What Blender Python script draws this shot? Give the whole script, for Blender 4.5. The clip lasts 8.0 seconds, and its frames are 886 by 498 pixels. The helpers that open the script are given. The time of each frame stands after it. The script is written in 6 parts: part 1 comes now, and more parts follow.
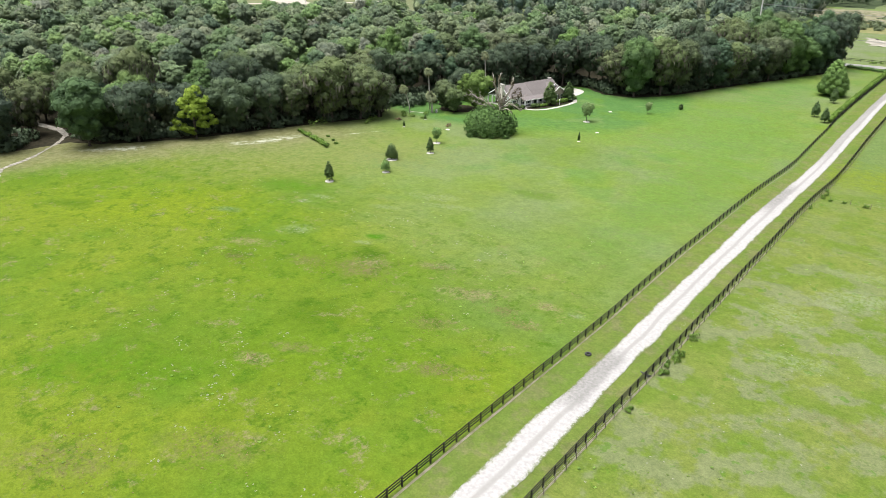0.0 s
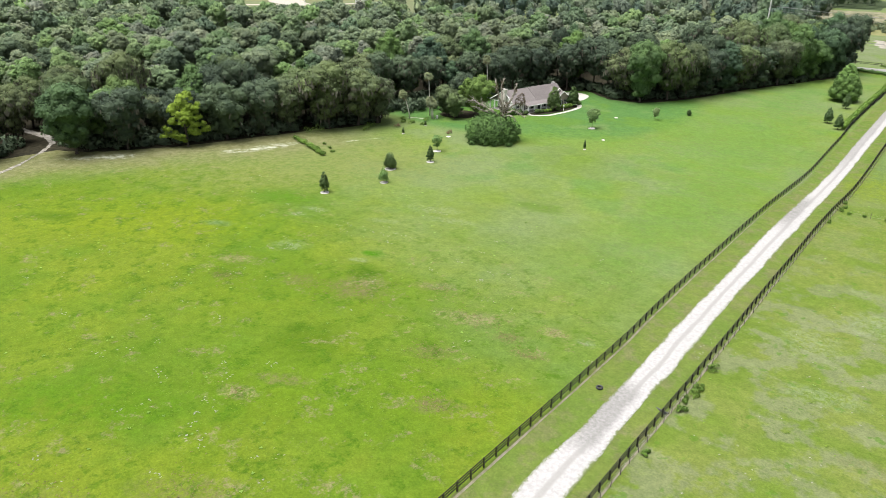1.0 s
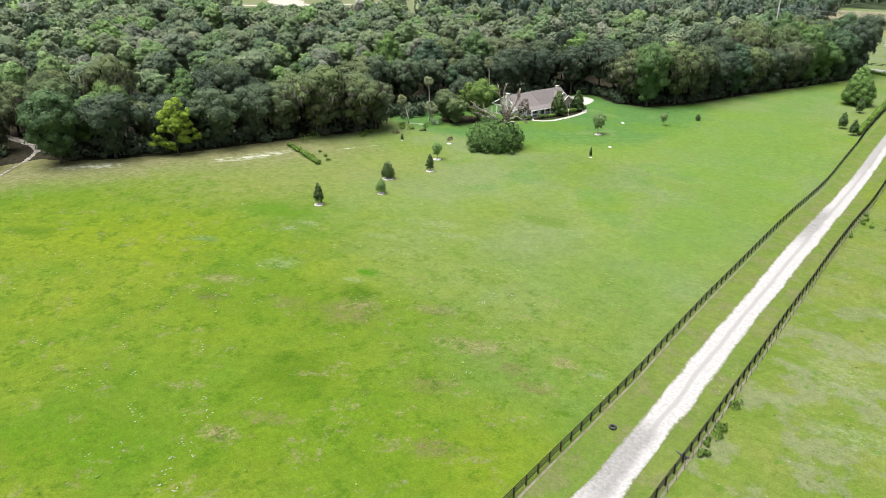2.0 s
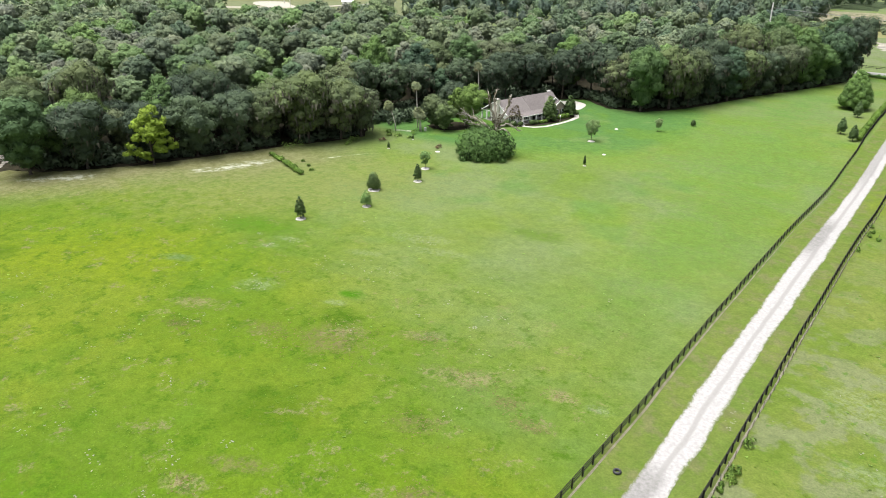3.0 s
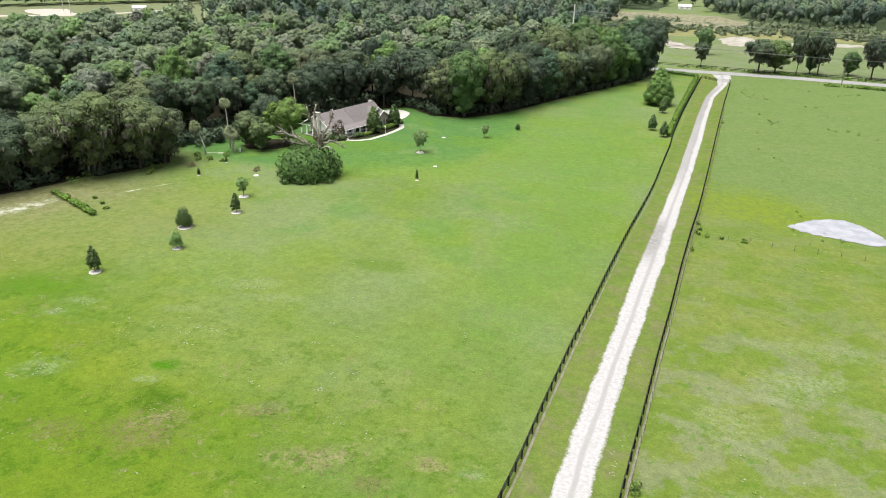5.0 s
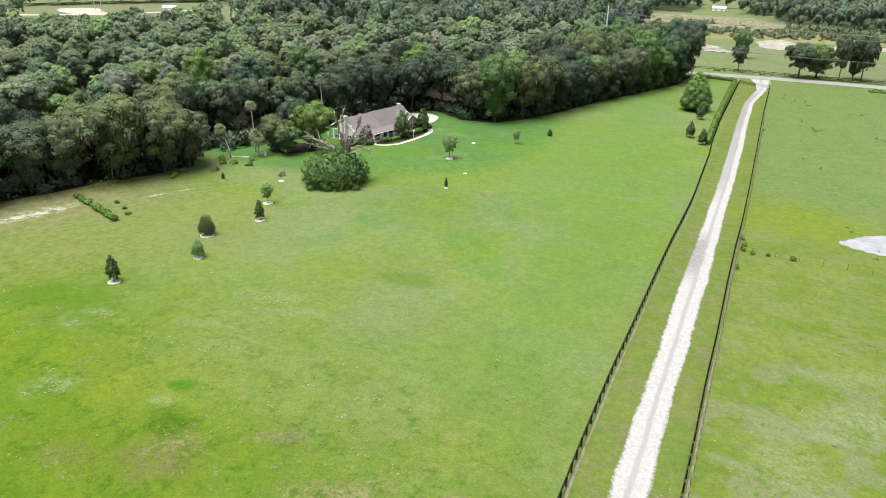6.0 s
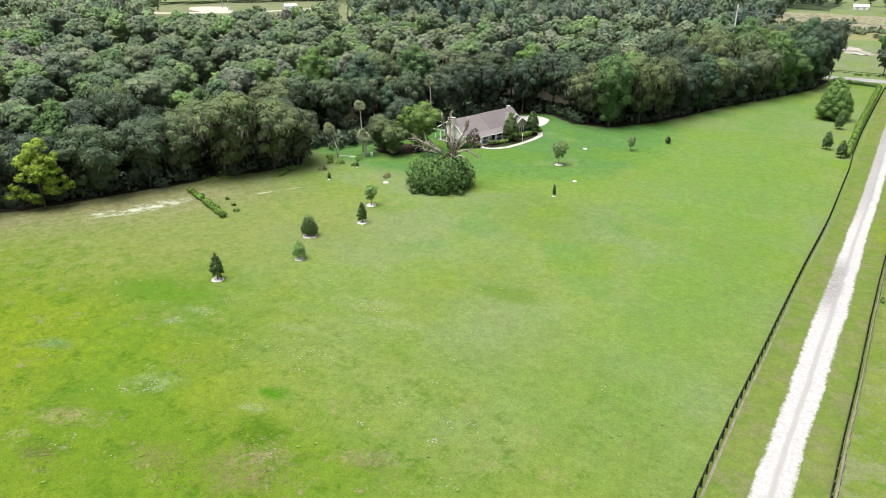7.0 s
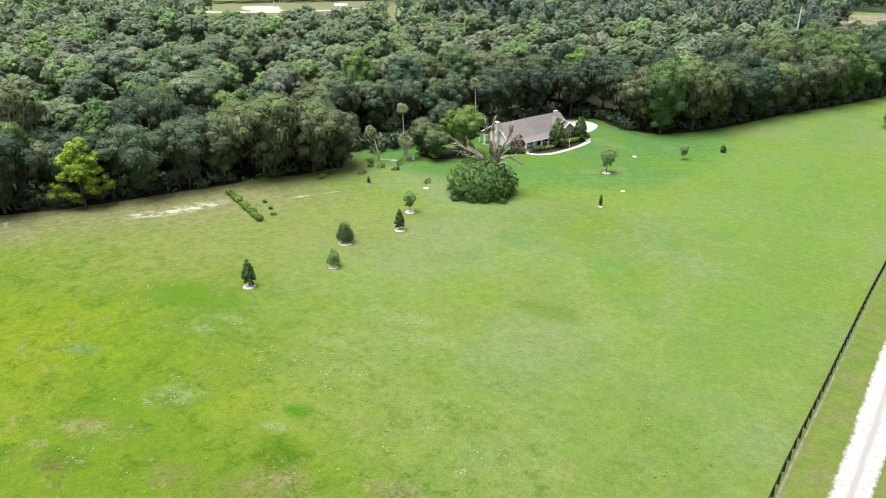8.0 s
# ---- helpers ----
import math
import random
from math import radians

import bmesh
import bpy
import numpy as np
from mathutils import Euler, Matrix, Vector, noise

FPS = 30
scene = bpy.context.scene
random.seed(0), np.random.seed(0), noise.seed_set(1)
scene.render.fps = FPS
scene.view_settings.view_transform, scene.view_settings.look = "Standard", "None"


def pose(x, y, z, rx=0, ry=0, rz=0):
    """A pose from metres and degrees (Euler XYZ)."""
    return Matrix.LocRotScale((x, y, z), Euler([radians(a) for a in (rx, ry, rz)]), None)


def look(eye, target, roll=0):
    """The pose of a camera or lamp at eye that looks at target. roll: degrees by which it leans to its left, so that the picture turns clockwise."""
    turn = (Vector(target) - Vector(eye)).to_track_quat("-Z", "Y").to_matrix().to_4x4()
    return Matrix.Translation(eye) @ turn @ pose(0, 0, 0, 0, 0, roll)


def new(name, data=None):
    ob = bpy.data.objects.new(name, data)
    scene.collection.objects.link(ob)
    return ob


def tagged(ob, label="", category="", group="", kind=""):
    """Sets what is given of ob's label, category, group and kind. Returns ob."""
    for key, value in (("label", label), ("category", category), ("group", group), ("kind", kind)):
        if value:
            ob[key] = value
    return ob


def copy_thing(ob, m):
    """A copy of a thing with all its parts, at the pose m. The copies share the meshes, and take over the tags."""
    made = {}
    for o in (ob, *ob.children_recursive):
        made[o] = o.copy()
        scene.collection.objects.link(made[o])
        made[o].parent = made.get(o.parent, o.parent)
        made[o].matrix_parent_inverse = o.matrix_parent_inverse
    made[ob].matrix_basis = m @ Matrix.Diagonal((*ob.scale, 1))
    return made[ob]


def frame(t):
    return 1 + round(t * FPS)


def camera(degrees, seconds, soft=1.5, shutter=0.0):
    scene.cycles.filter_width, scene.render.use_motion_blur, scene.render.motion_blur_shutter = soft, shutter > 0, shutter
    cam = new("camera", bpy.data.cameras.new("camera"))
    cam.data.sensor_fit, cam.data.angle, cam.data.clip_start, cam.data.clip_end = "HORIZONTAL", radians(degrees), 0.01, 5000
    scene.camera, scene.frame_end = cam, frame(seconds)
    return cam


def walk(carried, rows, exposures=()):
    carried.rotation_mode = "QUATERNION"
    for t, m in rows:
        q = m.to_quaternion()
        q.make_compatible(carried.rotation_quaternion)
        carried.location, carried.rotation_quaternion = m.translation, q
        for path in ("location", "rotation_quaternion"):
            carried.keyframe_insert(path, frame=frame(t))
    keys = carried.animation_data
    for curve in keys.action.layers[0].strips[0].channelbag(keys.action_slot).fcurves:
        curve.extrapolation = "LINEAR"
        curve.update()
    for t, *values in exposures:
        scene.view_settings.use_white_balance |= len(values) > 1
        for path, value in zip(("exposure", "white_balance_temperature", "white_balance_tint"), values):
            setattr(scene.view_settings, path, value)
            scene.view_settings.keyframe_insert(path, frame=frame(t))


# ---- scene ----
# ---------------------------------------------------------------- camera
cam = camera(64.3, 8.0, soft=0.8)
PATH = [
    (0.0, (41.03, 2.38, 55.34), (-15.965, 73.849, 14.797), 0.66),
    (0.5, (38.53, 5.50, 55.32), (-18.509, 76.968, 14.841), 0.73),
    (1.0, (35.97, 8.86, 55.29), (-21.142, 80.271, 14.798), 0.69),
    (1.5, (33.39, 12.32, 55.25), (-23.797, 83.641, 14.717), 0.62),
    (1.7, (32.36, 13.70, 55.23), (-24.863, 84.976, 14.675), 0.61),
    (2.8, (26.85, 21.03, 55.11), (-30.486, 92.262, 14.623), 0.48),
    (3.0, (25.89, 22.30, 55.08), (-30.290, 94.479, 14.647), 0.61),
    (3.2, (24.94, 23.55, 55.06), (-29.213, 97.269, 14.638), 0.77),
    (3.5, (23.53, 25.38, 55.01), (-27.536, 101.346, 14.751), 0.73),
    (4.0, (21.28, 28.33, 54.94), (-24.401, 107.745, 14.855), 0.95),
    (4.2, (20.40, 29.48, 54.91), (-21.760, 110.857, 14.909), 1.08),
    (4.4, (19.54, 30.61, 54.88), (-18.044, 114.277, 15.033), 1.16),
    (4.5, (19.11, 31.17, 54.86), (-17.094, 115.483, 15.102), 1.18),
    (4.7, (18.28, 32.29, 54.83), (-17.160, 116.938, 15.101), 1.15),
    (5.8, (14.02, 38.29, 54.64), (-24.256, 121.640, 14.791), 1.17),
    (6.0, (13.31, 39.37, 54.61), (-25.534, 122.487, 14.817), 1.22),
    (6.5, (11.65, 42.07, 54.52), (-29.167, 124.197, 14.649), 1.18),
    (6.7, (11.04, 43.15, 54.48), (-31.713, 124.245, 14.531), 0.96),
    (6.8, (10.74, 43.69, 54.46), (-32.950, 124.263, 14.480), 0.97),
    (6.9, (10.45, 44.22, 54.45), (-35.579, 123.420, 14.331), 0.58),
    (7.0, (10.17, 44.76, 54.43), (-41.163, 120.578, 14.226), 0.43),
    (7.1, (9.90, 45.29, 54.41), (-44.222, 119.126, 14.171), 0.50),
    (7.2, (9.64, 45.83, 54.39), (-45.618, 118.795, 14.122), 0.59),
    (7.5, (8.92, 47.40, 54.34), (-47.248, 119.706, 14.119), 0.68),
    (8.0, (7.95, 49.94, 54.25), (-48.506, 122.008, 14.006), 0.38),
]
walk(cam, [(t, look(eye, target, roll)) for t, eye, target, roll in PATH], exposures=[(0.0, 1.45), (3.0, 1.45), (4.5, 1.40), (6.5, 1.40), (7.0, 1.46), (8.0, 1.52)])

# ---------------------------------------------------------------- sky and sun
SUN_UP, SUN_TURN = radians(76), radians(222)
world = bpy.data.worlds.new("overcast_sky")
scene.world = world
world.use_nodes = True
wt = world.node_tree
wt.nodes.clear()
sky = wt.nodes.new("ShaderNodeTexSky")
sky.sky_type, sky.sun_disc = "NISHITA", False
sky.sun_elevation, sky.sun_rotation = SUN_UP, SUN_TURN
sky.air_density, sky.dust_density, sky.ozone_density = 1.0, 4.0, 1.0
grey = wt.nodes.new("ShaderNodeHueSaturation")
grey.inputs["Saturation"].default_value = 0.3
back = wt.nodes.new("ShaderNodeBackground")
back.inputs["Strength"].default_value = 0.075
wout = wt.nodes.new("ShaderNodeOutputWorld")
wt.links.new(sky.outputs[0], grey.inputs["Color"])
wt.links.new(grey.outputs[0], back.inputs["Color"])
wt.links.new(back.outputs[0], wout.inputs["Surface"])

sun_data = bpy.data.lights.new("sun", "SUN")
sun_data.energy, sun_data.angle, sun_data.color = 3.1, radians(50), (1.0, 0.975, 0.94)
sun = new("sun", sun_data)
sun_way = Vector((math.sin(SUN_TURN) * math.cos(SUN_UP), math.cos(SUN_TURN) * math.cos(SUN_UP), math.sin(SUN_UP)))
sun.matrix_world = look(sun_way * 300, (0, 0, 0))

# ---------------------------------------------------------------- node helpers
class Shade:
    """A node material put together by short calls."""

    def __init__(self, name):
        self.m = bpy.data.materials.new(name)
        self.m.use_nodes = True
        self.t = self.m.node_tree
        self.t.nodes.clear()
        self.kept = {}
        self.where = self.t.nodes.new("ShaderNodeTexCoord").outputs["Object"]

    def put(self, socket, value):
        if isinstance(value, bpy.types.NodeSocket):
            self.t.links.new(value, socket)
        elif isinstance(value, tuple) and len(value) == 3 and socket.type == "RGBA":
            socket.default_value = (*value, 1)
        else:
            socket.default_value = value

    def math(self, op, a, b=0.0):
        n = self.t.nodes.new("ShaderNodeMath")
        n.operation = op
        self.put(n.inputs[0], a)
        self.put(n.inputs[1], b)
        return n.outputs[0]

    def mix(self, fac, a, b, blend="MIX"):
        n = self.t.nodes.new("ShaderNodeMix")
        n.data_type, n.blend_type = "RGBA", blend
        self.put(n.inputs[0], fac)
        self.put(n.inputs[6], a)
        self.put(n.inputs[7], b)
        return n.outputs[2]

    def noise(self, size, detail=4.0, rough=0.55, twist=0.0, where=None, shift=0.0):
        """Noise whose features are about size metres across."""
        n = self.t.nodes.new("ShaderNodeTexNoise")
        n.inputs["Scale"].default_value, n.inputs["Detail"].default_value = 1.0 / size, detail
        n.inputs["Roughness"].default_value, n.inputs["Distortion"].default_value = rough, twist
        src = where or self.where
        if shift:
            v = self.t.nodes.new("ShaderNodeVectorMath")
            v.operation = "ADD"
            self.put(v.inputs[0], src)
            v.inputs[1].default_value = (shift, shift * 0.7, shift * 0.3)
            src = v.outputs[0]
        self.put(n.inputs["Vector"], src)
        return n.outputs["Fac"]

    def step(self, x, lo, hi):
        n = self.t.nodes.new("ShaderNodeMapRange")
        n.interpolation_type = "SMOOTHSTEP"
        self.put(n.inputs["Value"], x)
        n.inputs["From Min"].default_value, n.inputs["From Max"].default_value = lo, hi
        return n.outputs[0]

    def xyz(self):
        n = self.t.nodes.new("ShaderNodeSeparateXYZ")
        self.put(n.inputs[0], self.where)
        return n.outputs

    def attr(self, name):
        n = self.t.nodes.new("ShaderNodeAttribute")
        n.attribute_name = name
        return n.outputs["Fac"]

    def island(self):
        return self.t.nodes.new("ShaderNodeNewGeometry").outputs["Random Per Island"]

    def each(self):
        return self.t.nodes.new("ShaderNodeObjectInfo").outputs["Random"]

    def spot(self, cx, cy, rx, ry, turn=0.0, ragged=0.5, edge=0.35, noise_size=3.0):
        """A stain with a ragged outline: 1 inside, 0 outside."""
        x, y, _ = self.xyz()
        c, s = math.cos(turn), math.sin(turn)
        dx, dy = self.math("SUBTRACT", x, cx), self.math("SUBTRACT", y, cy)
        u = self.math("ADD", self.math("MULTIPLY", dx, c / rx), self.math("MULTIPLY", dy, s / rx))
        v = self.math("ADD", self.math("MULTIPLY", dx, -s / ry), self.math("MULTIPLY", dy, c / ry))
        d = self.math("SQRT", self.math("ADD", self.math("MULTIPLY", u, u), self.math("MULTIPLY", v, v)))
        if noise_size not in self.kept:
            self.kept[noise_size] = self.math("SUBTRACT", self.noise(noise_size, 5, 0.65, shift=11), 0.5)
        w = self.math("MULTIPLY", self.kept[noise_size], ragged * 2.5)
        return self.step(self.math("ADD", d, w), 1.0 + edge, 1.0 - edge)

    def done(self, color, rough=0.85, bump=None, bump_size=0.1, metal=0.0, gloss=0.3, leaf=0.0):
        out = self.t.nodes.new("ShaderNodeOutputMaterial")
        p = self.t.nodes.new("ShaderNodeBsdfPrincipled")
        self.put(p.inputs["Base Color"], color)
        self.put(p.inputs["Roughness"], rough)
        p.inputs["Metallic"].default_value = metal
        p.inputs["Specular IOR Level"].default_value = gloss
        if bump is not None:
            b = self.t.nodes.new("ShaderNodeBump")
            b.inputs["Distance"].default_value = bump_size
            self.put(b.inputs["Height"], bump)
            self.t.links.new(b.outputs[0], p.inputs["Normal"])
        last = p.outputs[0]
        if leaf:
            tr = self.t.nodes.new("ShaderNodeBsdfTranslucent")
            self.put(tr.inputs["Color"], color)
            mx = self.t.nodes.new("ShaderNodeMixShader")
            mx.inputs[0].default_value = leaf
            self.t.links.new(last, mx.inputs[1])
            self.t.links.new(tr.outputs[0], mx.inputs[2])
            last = mx.outputs[0]
        self.t.links.new(last, out.inputs["Surface"])
        return self.m


# ---------------------------------------------------------------- materials
def grass_material():
    s = Shade("grass")
    x, y, _ = s.xyz()
    big, mid, small, fine = s.noise(38, 3), s.noise(9, 5, 0.6, shift=40), s.noise(1.6, 5, 0.65, shift=9), s.noise(0.28, 4, 0.7)
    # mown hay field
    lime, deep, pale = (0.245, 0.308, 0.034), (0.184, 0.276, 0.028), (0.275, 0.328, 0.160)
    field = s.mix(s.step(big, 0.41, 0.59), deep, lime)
    # Grows paler with y: a grazing view's paleness is put into the colour.
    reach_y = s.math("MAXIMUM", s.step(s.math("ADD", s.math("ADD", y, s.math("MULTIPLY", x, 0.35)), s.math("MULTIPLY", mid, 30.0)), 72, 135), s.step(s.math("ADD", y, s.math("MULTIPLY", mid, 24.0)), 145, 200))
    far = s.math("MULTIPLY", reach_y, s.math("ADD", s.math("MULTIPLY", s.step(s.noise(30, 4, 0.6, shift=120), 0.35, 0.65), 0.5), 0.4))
    field = s.mix(s.math("MULTIPLY", s.step(mid, 0.50, 0.66), 0.42), field, (0.130, 0.240, 0.018))
    field = s.mix(s.math("MULTIPLY", s.step(s.noise(24, 4, 0.55, shift=63), 0.46, 0.66), 0.28), field, (0.256, 0.314, 0.022))
    field = s.mix(s.math("MULTIPLY", s.step(s.noise(17, 4, 0.6, shift=91), 0.52, 0.68), 0.5), field, (0.152, 0.272, 0.028))
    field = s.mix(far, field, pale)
    gold = s.math("MULTIPLY", s.step(s.noise(22, 3, 0.5, shift=300), 0.50, 0.66), s.step(y, 90, 170))
    field = s.mix(s.math("MULTIPLY", gold, 0.75), field, (0.264, 0.340, 0.080))
    rich = s.math("MULTIPLY", s.step(s.noise(15, 3, 0.5, shift=340), 0.52, 0.68), s.step(y, 90, 170))
    field = s.mix(s.math("MULTIPLY", rich, 0.65), field, (0.166, 0.298, 0.082))
    # watered lawn about the house
    lawn = s.spot(-105, 240, 59, 60, 0.0, 0.05, 0.07, 30)
    field = s.mix(s.math("MULTIPLY", lawn, 0.85), field, s.mix(s.step(mid, 0.35, 0.65), (0.104, 0.248, 0.074), (0.130, 0.272, 0.080)))
    # verge between the fences, and the grazed pasture beyond
    w = s.math("MULTIPLY", s.math("SUBTRACT", small, 0.5), 1.6)
    line = s.math("ADD", x, s.math("MULTIPLY", s.math("MAXIMUM", s.math("SUBTRACT", y, 215.0), 0.0), 0.024))
    verge = s.step(s.math("ADD", line, w), -0.2, 0.5)
    olive = s.mix(s.step(mid, 0.35, 0.65), (0.235, 0.280, 0.072), (0.195, 0.270, 0.058))
    olive = s.mix(s.math("MULTIPLY", s.step(s.noise(3.2, 5, 0.65, shift=51), 0.46, 0.64), 0.75), olive, (0.270, 0.252, 0.130))
    field = s.mix(verge, field, olive)
    past = s.step(s.math("ADD", line, w), 11.6, 13.2)
    grazed = s.mix(s.step(s.noise(11, 4, 0.6, shift=180), 0.38, 0.62), (0.205, 0.278, 0.050), (0.262, 0.300, 0.078))
    bald = s.math("MULTIPLY", s.step(s.noise(7, 5, 0.62, shift=140), 0.47, 0.57), s.math("ADD", s.math("MULTIPLY", s.step(y, 165, 115), 0.5), 0.25))
    grazed = s.mix(bald, grazed, (0.300, 0.308, 0.185))
    grazed = s.mix(s.math("MULTIPLY", s.step(s.noise(2.2, 4, 0.6, shift=22), 0.60, 0.67), 0.65), grazed, (0.140, 0.268, 0.032))
    lush = s.step(s.math("ADD", y, s.math("MULTIPLY", big, 60.0)), 205, 260)
    grazed = s.mix(s.math("MULTIPLY", lush, 0.7), grazed, (0.212, 0.290, 0.118))
    field = s.mix(past, field, grazed)
    field = s.mix(s.math("MULTIPLY", s.step(y, 405, 425), 0.9), field, s.mix(s.step(mid, 0.4, 0.6), (0.288, 0.305, 0.195), (0.240, 0.288, 0.140)))
    # broad cloudy mottling of the mown field: fresh regrowth and pale cut stubble
    mown = s.math("MULTIPLY", s.step(verge, 0.5, 0.0), s.step(y, 95, 150))
    fresh = s.step(s.noise(17, 3, 0.5, shift=310), 0.50, 0.64)
    field = s.mix(s.math("MULTIPLY", s.math("MULTIPLY", fresh, mown), 0.38), field, (0.215, 0.325, 0.026))
    stubble = s.step(s.noise(10, 4, 0.55, shift=345), 0.55, 0.68)
    field = s.mix(s.math("MULTIPLY", s.math("MULTIPLY", stubble, mown), 0.38), field, (0.315, 0.370, 0.165))
    # patches in the hay field: dead thatch, seeded weeds, thin soil
    tuft0 = s.noise(0.9, 5, 0.7, shift=33)
    fleck = s.noise(0.6, 5, 0.75, shift=27)
    brown, rust, silver, dark = (0.262, 0.222, 0.105), (0.420, 0.335, 0.215), (0.400, 0.430, 0.320), (0.082, 0.172, 0.010)
    swathes = (
        (-46, 82, 24, 9, 0.45, (0.165, 0.262, 0.022), 0.6), (-22, 62, 22, 9, 0.5, (0.170, 0.275, 0.018), 0.45), (-47, 38, 15, 5.5, 0.6, (0.112, 0.244, 0.010), 0.5), (-104, 128, 34, 20, 0.95, (0.290, 0.305, 0.110), 0.6), (-28, 235, 22, 50, 0.15, (0.200, 0.325, 0.072), 0.6),
        (-14, 160, 10, 40, 0.0, (0.190, 0.315, 0.062), 0.5), (-60, 200, 22, 12, 0.3, (0.205, 0.325, 0.072), 0.4), (-35, 330, 12, 50, 0.2, (0.185, 0.315, 0.078), 0.5), (-100, 78, 26, 12, 0.5, (0.256, 0.322, 0.018), 0.5), (26, 208, 17, 12, -0.35, (0.252, 0.312, 0.040), 0.75))
    rank_green = (
        (-36.0, 66.5, 5.2, 4.4, 0.5, (0.115, 0.200, 0.012), 0.6), (-40.6, 68.6, 1.9, 1.5, 0.5, dark, 0.6), (-46.2, 89.2, 2.9, 2.3, 0.5, dark, 0.7), (-50.9, 96.2, 1.9, 1.3, 0.4, (0.100, 0.250, 0.012), 0.8), (-40, 138.4, 5.0, 2.6, 0.2, (0.135, 0.240, 0.020), 0.5), (-89, 106, 9, 4, 0.3, (0.115, 0.255, 0.015), 0.6), (-115.6, 66.3, 5, 2.2, 0.4, dark, 0.5), (-64.7, 72.5, 2.0, 1.3, 0.5, (0.150, 0.190, 0.04), 0.7))
    thatch_brown = (
        (-31.2, 58.1, 3.5, 1.3, 0.5, brown, 0.6), (-11.5, 67, 3.2, 1.5, 0.6, brown, 0.7), (-42.8, 83.9, 4.4, 3.2, 0.4, brown, 0.8), (-53.5, 79.5, 3.6, 1.8, 0.4, brown, 0.5), (-13.6, 87, 2.4, 1.2, 0.5, brown, 0.6), (-9.0, 84.8, 2.2, 1.1, 0.2, brown, 0.6),
        (-20.4, 76.4, 3.4, 1.6, 0.6, brown, 0.5), (-32.4, 93.2, 3.4, 1.5, 0.5, brown, 0.65), (37.3, 90.3, 5, 2.2, 0.3, brown, 0.35), (-21.6, 37.5, 6, 2.6, 0.5, brown, 0.5), (-33.1, 25.3, 7, 3.0, 0.5, brown, 0.5))
    thatch_rust = (
        (-33.4, 52.5, 2.3, 1.2, 0.3, rust, 0.85), (-43.2, 86.3, 2.8, 1.4, 0.6, rust, 0.5), (-8.8, 92.7, 1.9, 1.2, 0.2, rust, 0.95), (-25.2, 87, 2.6, 1.5, 0.5, rust, 0.5), (-20.6, 88.6, 4.2, 1.9, 0.6, rust, 0.6), (-68.6, 77.9, 3.4, 1.5, 0.5, rust, 0.5))
    thin_silver = (
        (-3.7, 93.2, 1.6, 0.8, 0.2, silver, 0.85), (-78.2, 100.6, 1.5, 1.0, 0.4, silver, 0.7), (-77.2, 105.2, 2.6, 1.0, 0.3, silver, 0.6), (-86.5, 86.3, 2.9, 1.3, 0.4, (0.20, 0.29, 0.14), 0.55), (-66.1, 88.6, 3.4, 2.2, 0.5, silver, 0.55), (-50.8, 92.4, 1.8, 0.8, 0.4, silver, 0.7),
        (-57, 121.8, 5.4, 2.6, 0.3, silver, 0.5), (-61.4, 109.4, 3.2, 1.2, 0.4, silver, 0.4), (-50.5, 118.8, 4.6, 1.6, 0.3, silver, 0.5), (-31.8, 94, 3.0, 1.2, 0.5, silver, 0.35))
    pasture_silver = (
        (31.2, 129.7, 6, 2.2, 0.3, silver, 0.8), (22, 115, 4, 5, 0.3, silver, 0.55), (29, 125, 6, 2.4, 0.3, silver, 0.55), (27, 101, 5, 2.0, 0.3, silver, 0.6), (34, 140, 8, 3, 0.2, silver, 0.5))
    for cx, cy, rx, ry, turn, color, much in swathes + rank_green + thatch_brown + thatch_rust + thin_silver + pasture_silver:
        k = s.math("MULTIPLY", s.spot(cx, cy, rx, ry, turn, 0.8, 0.6, 1.6 if rx < 3 else 3.0), s.step(fleck, 0.38, 0.60) if color in (silver, rust, brown) else s.step(small, 0.24, 0.56))
        field = s.mix(s.math("MULTIPLY", k, min(1.0, much * (0.7 if color == silver else 1.25))), field, color)
    # rank tufts and thatch, thickest where the mower passed least
    wild = s.math("MULTIPLY", s.step(y, 140, 85), s.step(x, -0.2, -3.0))
    rank = s.math("MULTIPLY", s.step(s.noise(4.2, 6, 0.72, shift=210), 0.52, 0.60), s.step(tuft0, 0.34, 0.6))
    field = s.mix(s.math("MULTIPLY", s.math("MULTIPLY", rank, wild), 0.8), field, (0.100, 0.200, 0.014))
    thatch = s.math("MULTIPLY", s.step(s.noise(4.0, 6, 0.74, shift=260), 0.56, 0.64), s.step(fleck, 0.40, 0.60))
    field = s.mix(s.math("MULTIPLY", s.math("MULTIPLY", thatch, wild), 0.8), field, (0.350, 0.300, 0.165))
    # thin worn grass along the wood
    away = s.math("SUBTRACT", s.math("MULTIPLY", s.math("ADD", x, 158.0), 0.887), s.math("MULTIPLY", s.math("SUBTRACT", y, 94.0), 0.46))
    worn = s.step(s.math("ADD", away, s.math("MULTIPLY", s.math("SUBTRACT", mid, 0.5), 16.0)), 30, 8)
    worn = s.math("MULTIPLY", worn, s.math("MULTIPLY", s.step(y, 172, 135), s.step(past, 0.5, 0.0)))
    field = s.mix(s.math("MULTIPLY", worn, 0.85), field, s.mix(s.step(small, 0.35, 0.65), (0.275, 0.245, 0.130), (0.350, 0.305, 0.200)))
    # sand showing through by the wood
    sand, sift = (0.80, 0.75, 0.71), s.math("MULTIPLY", s.step(s.noise(2.0, 6, 0.7, shift=5), 0.40, 0.62), 0.85)
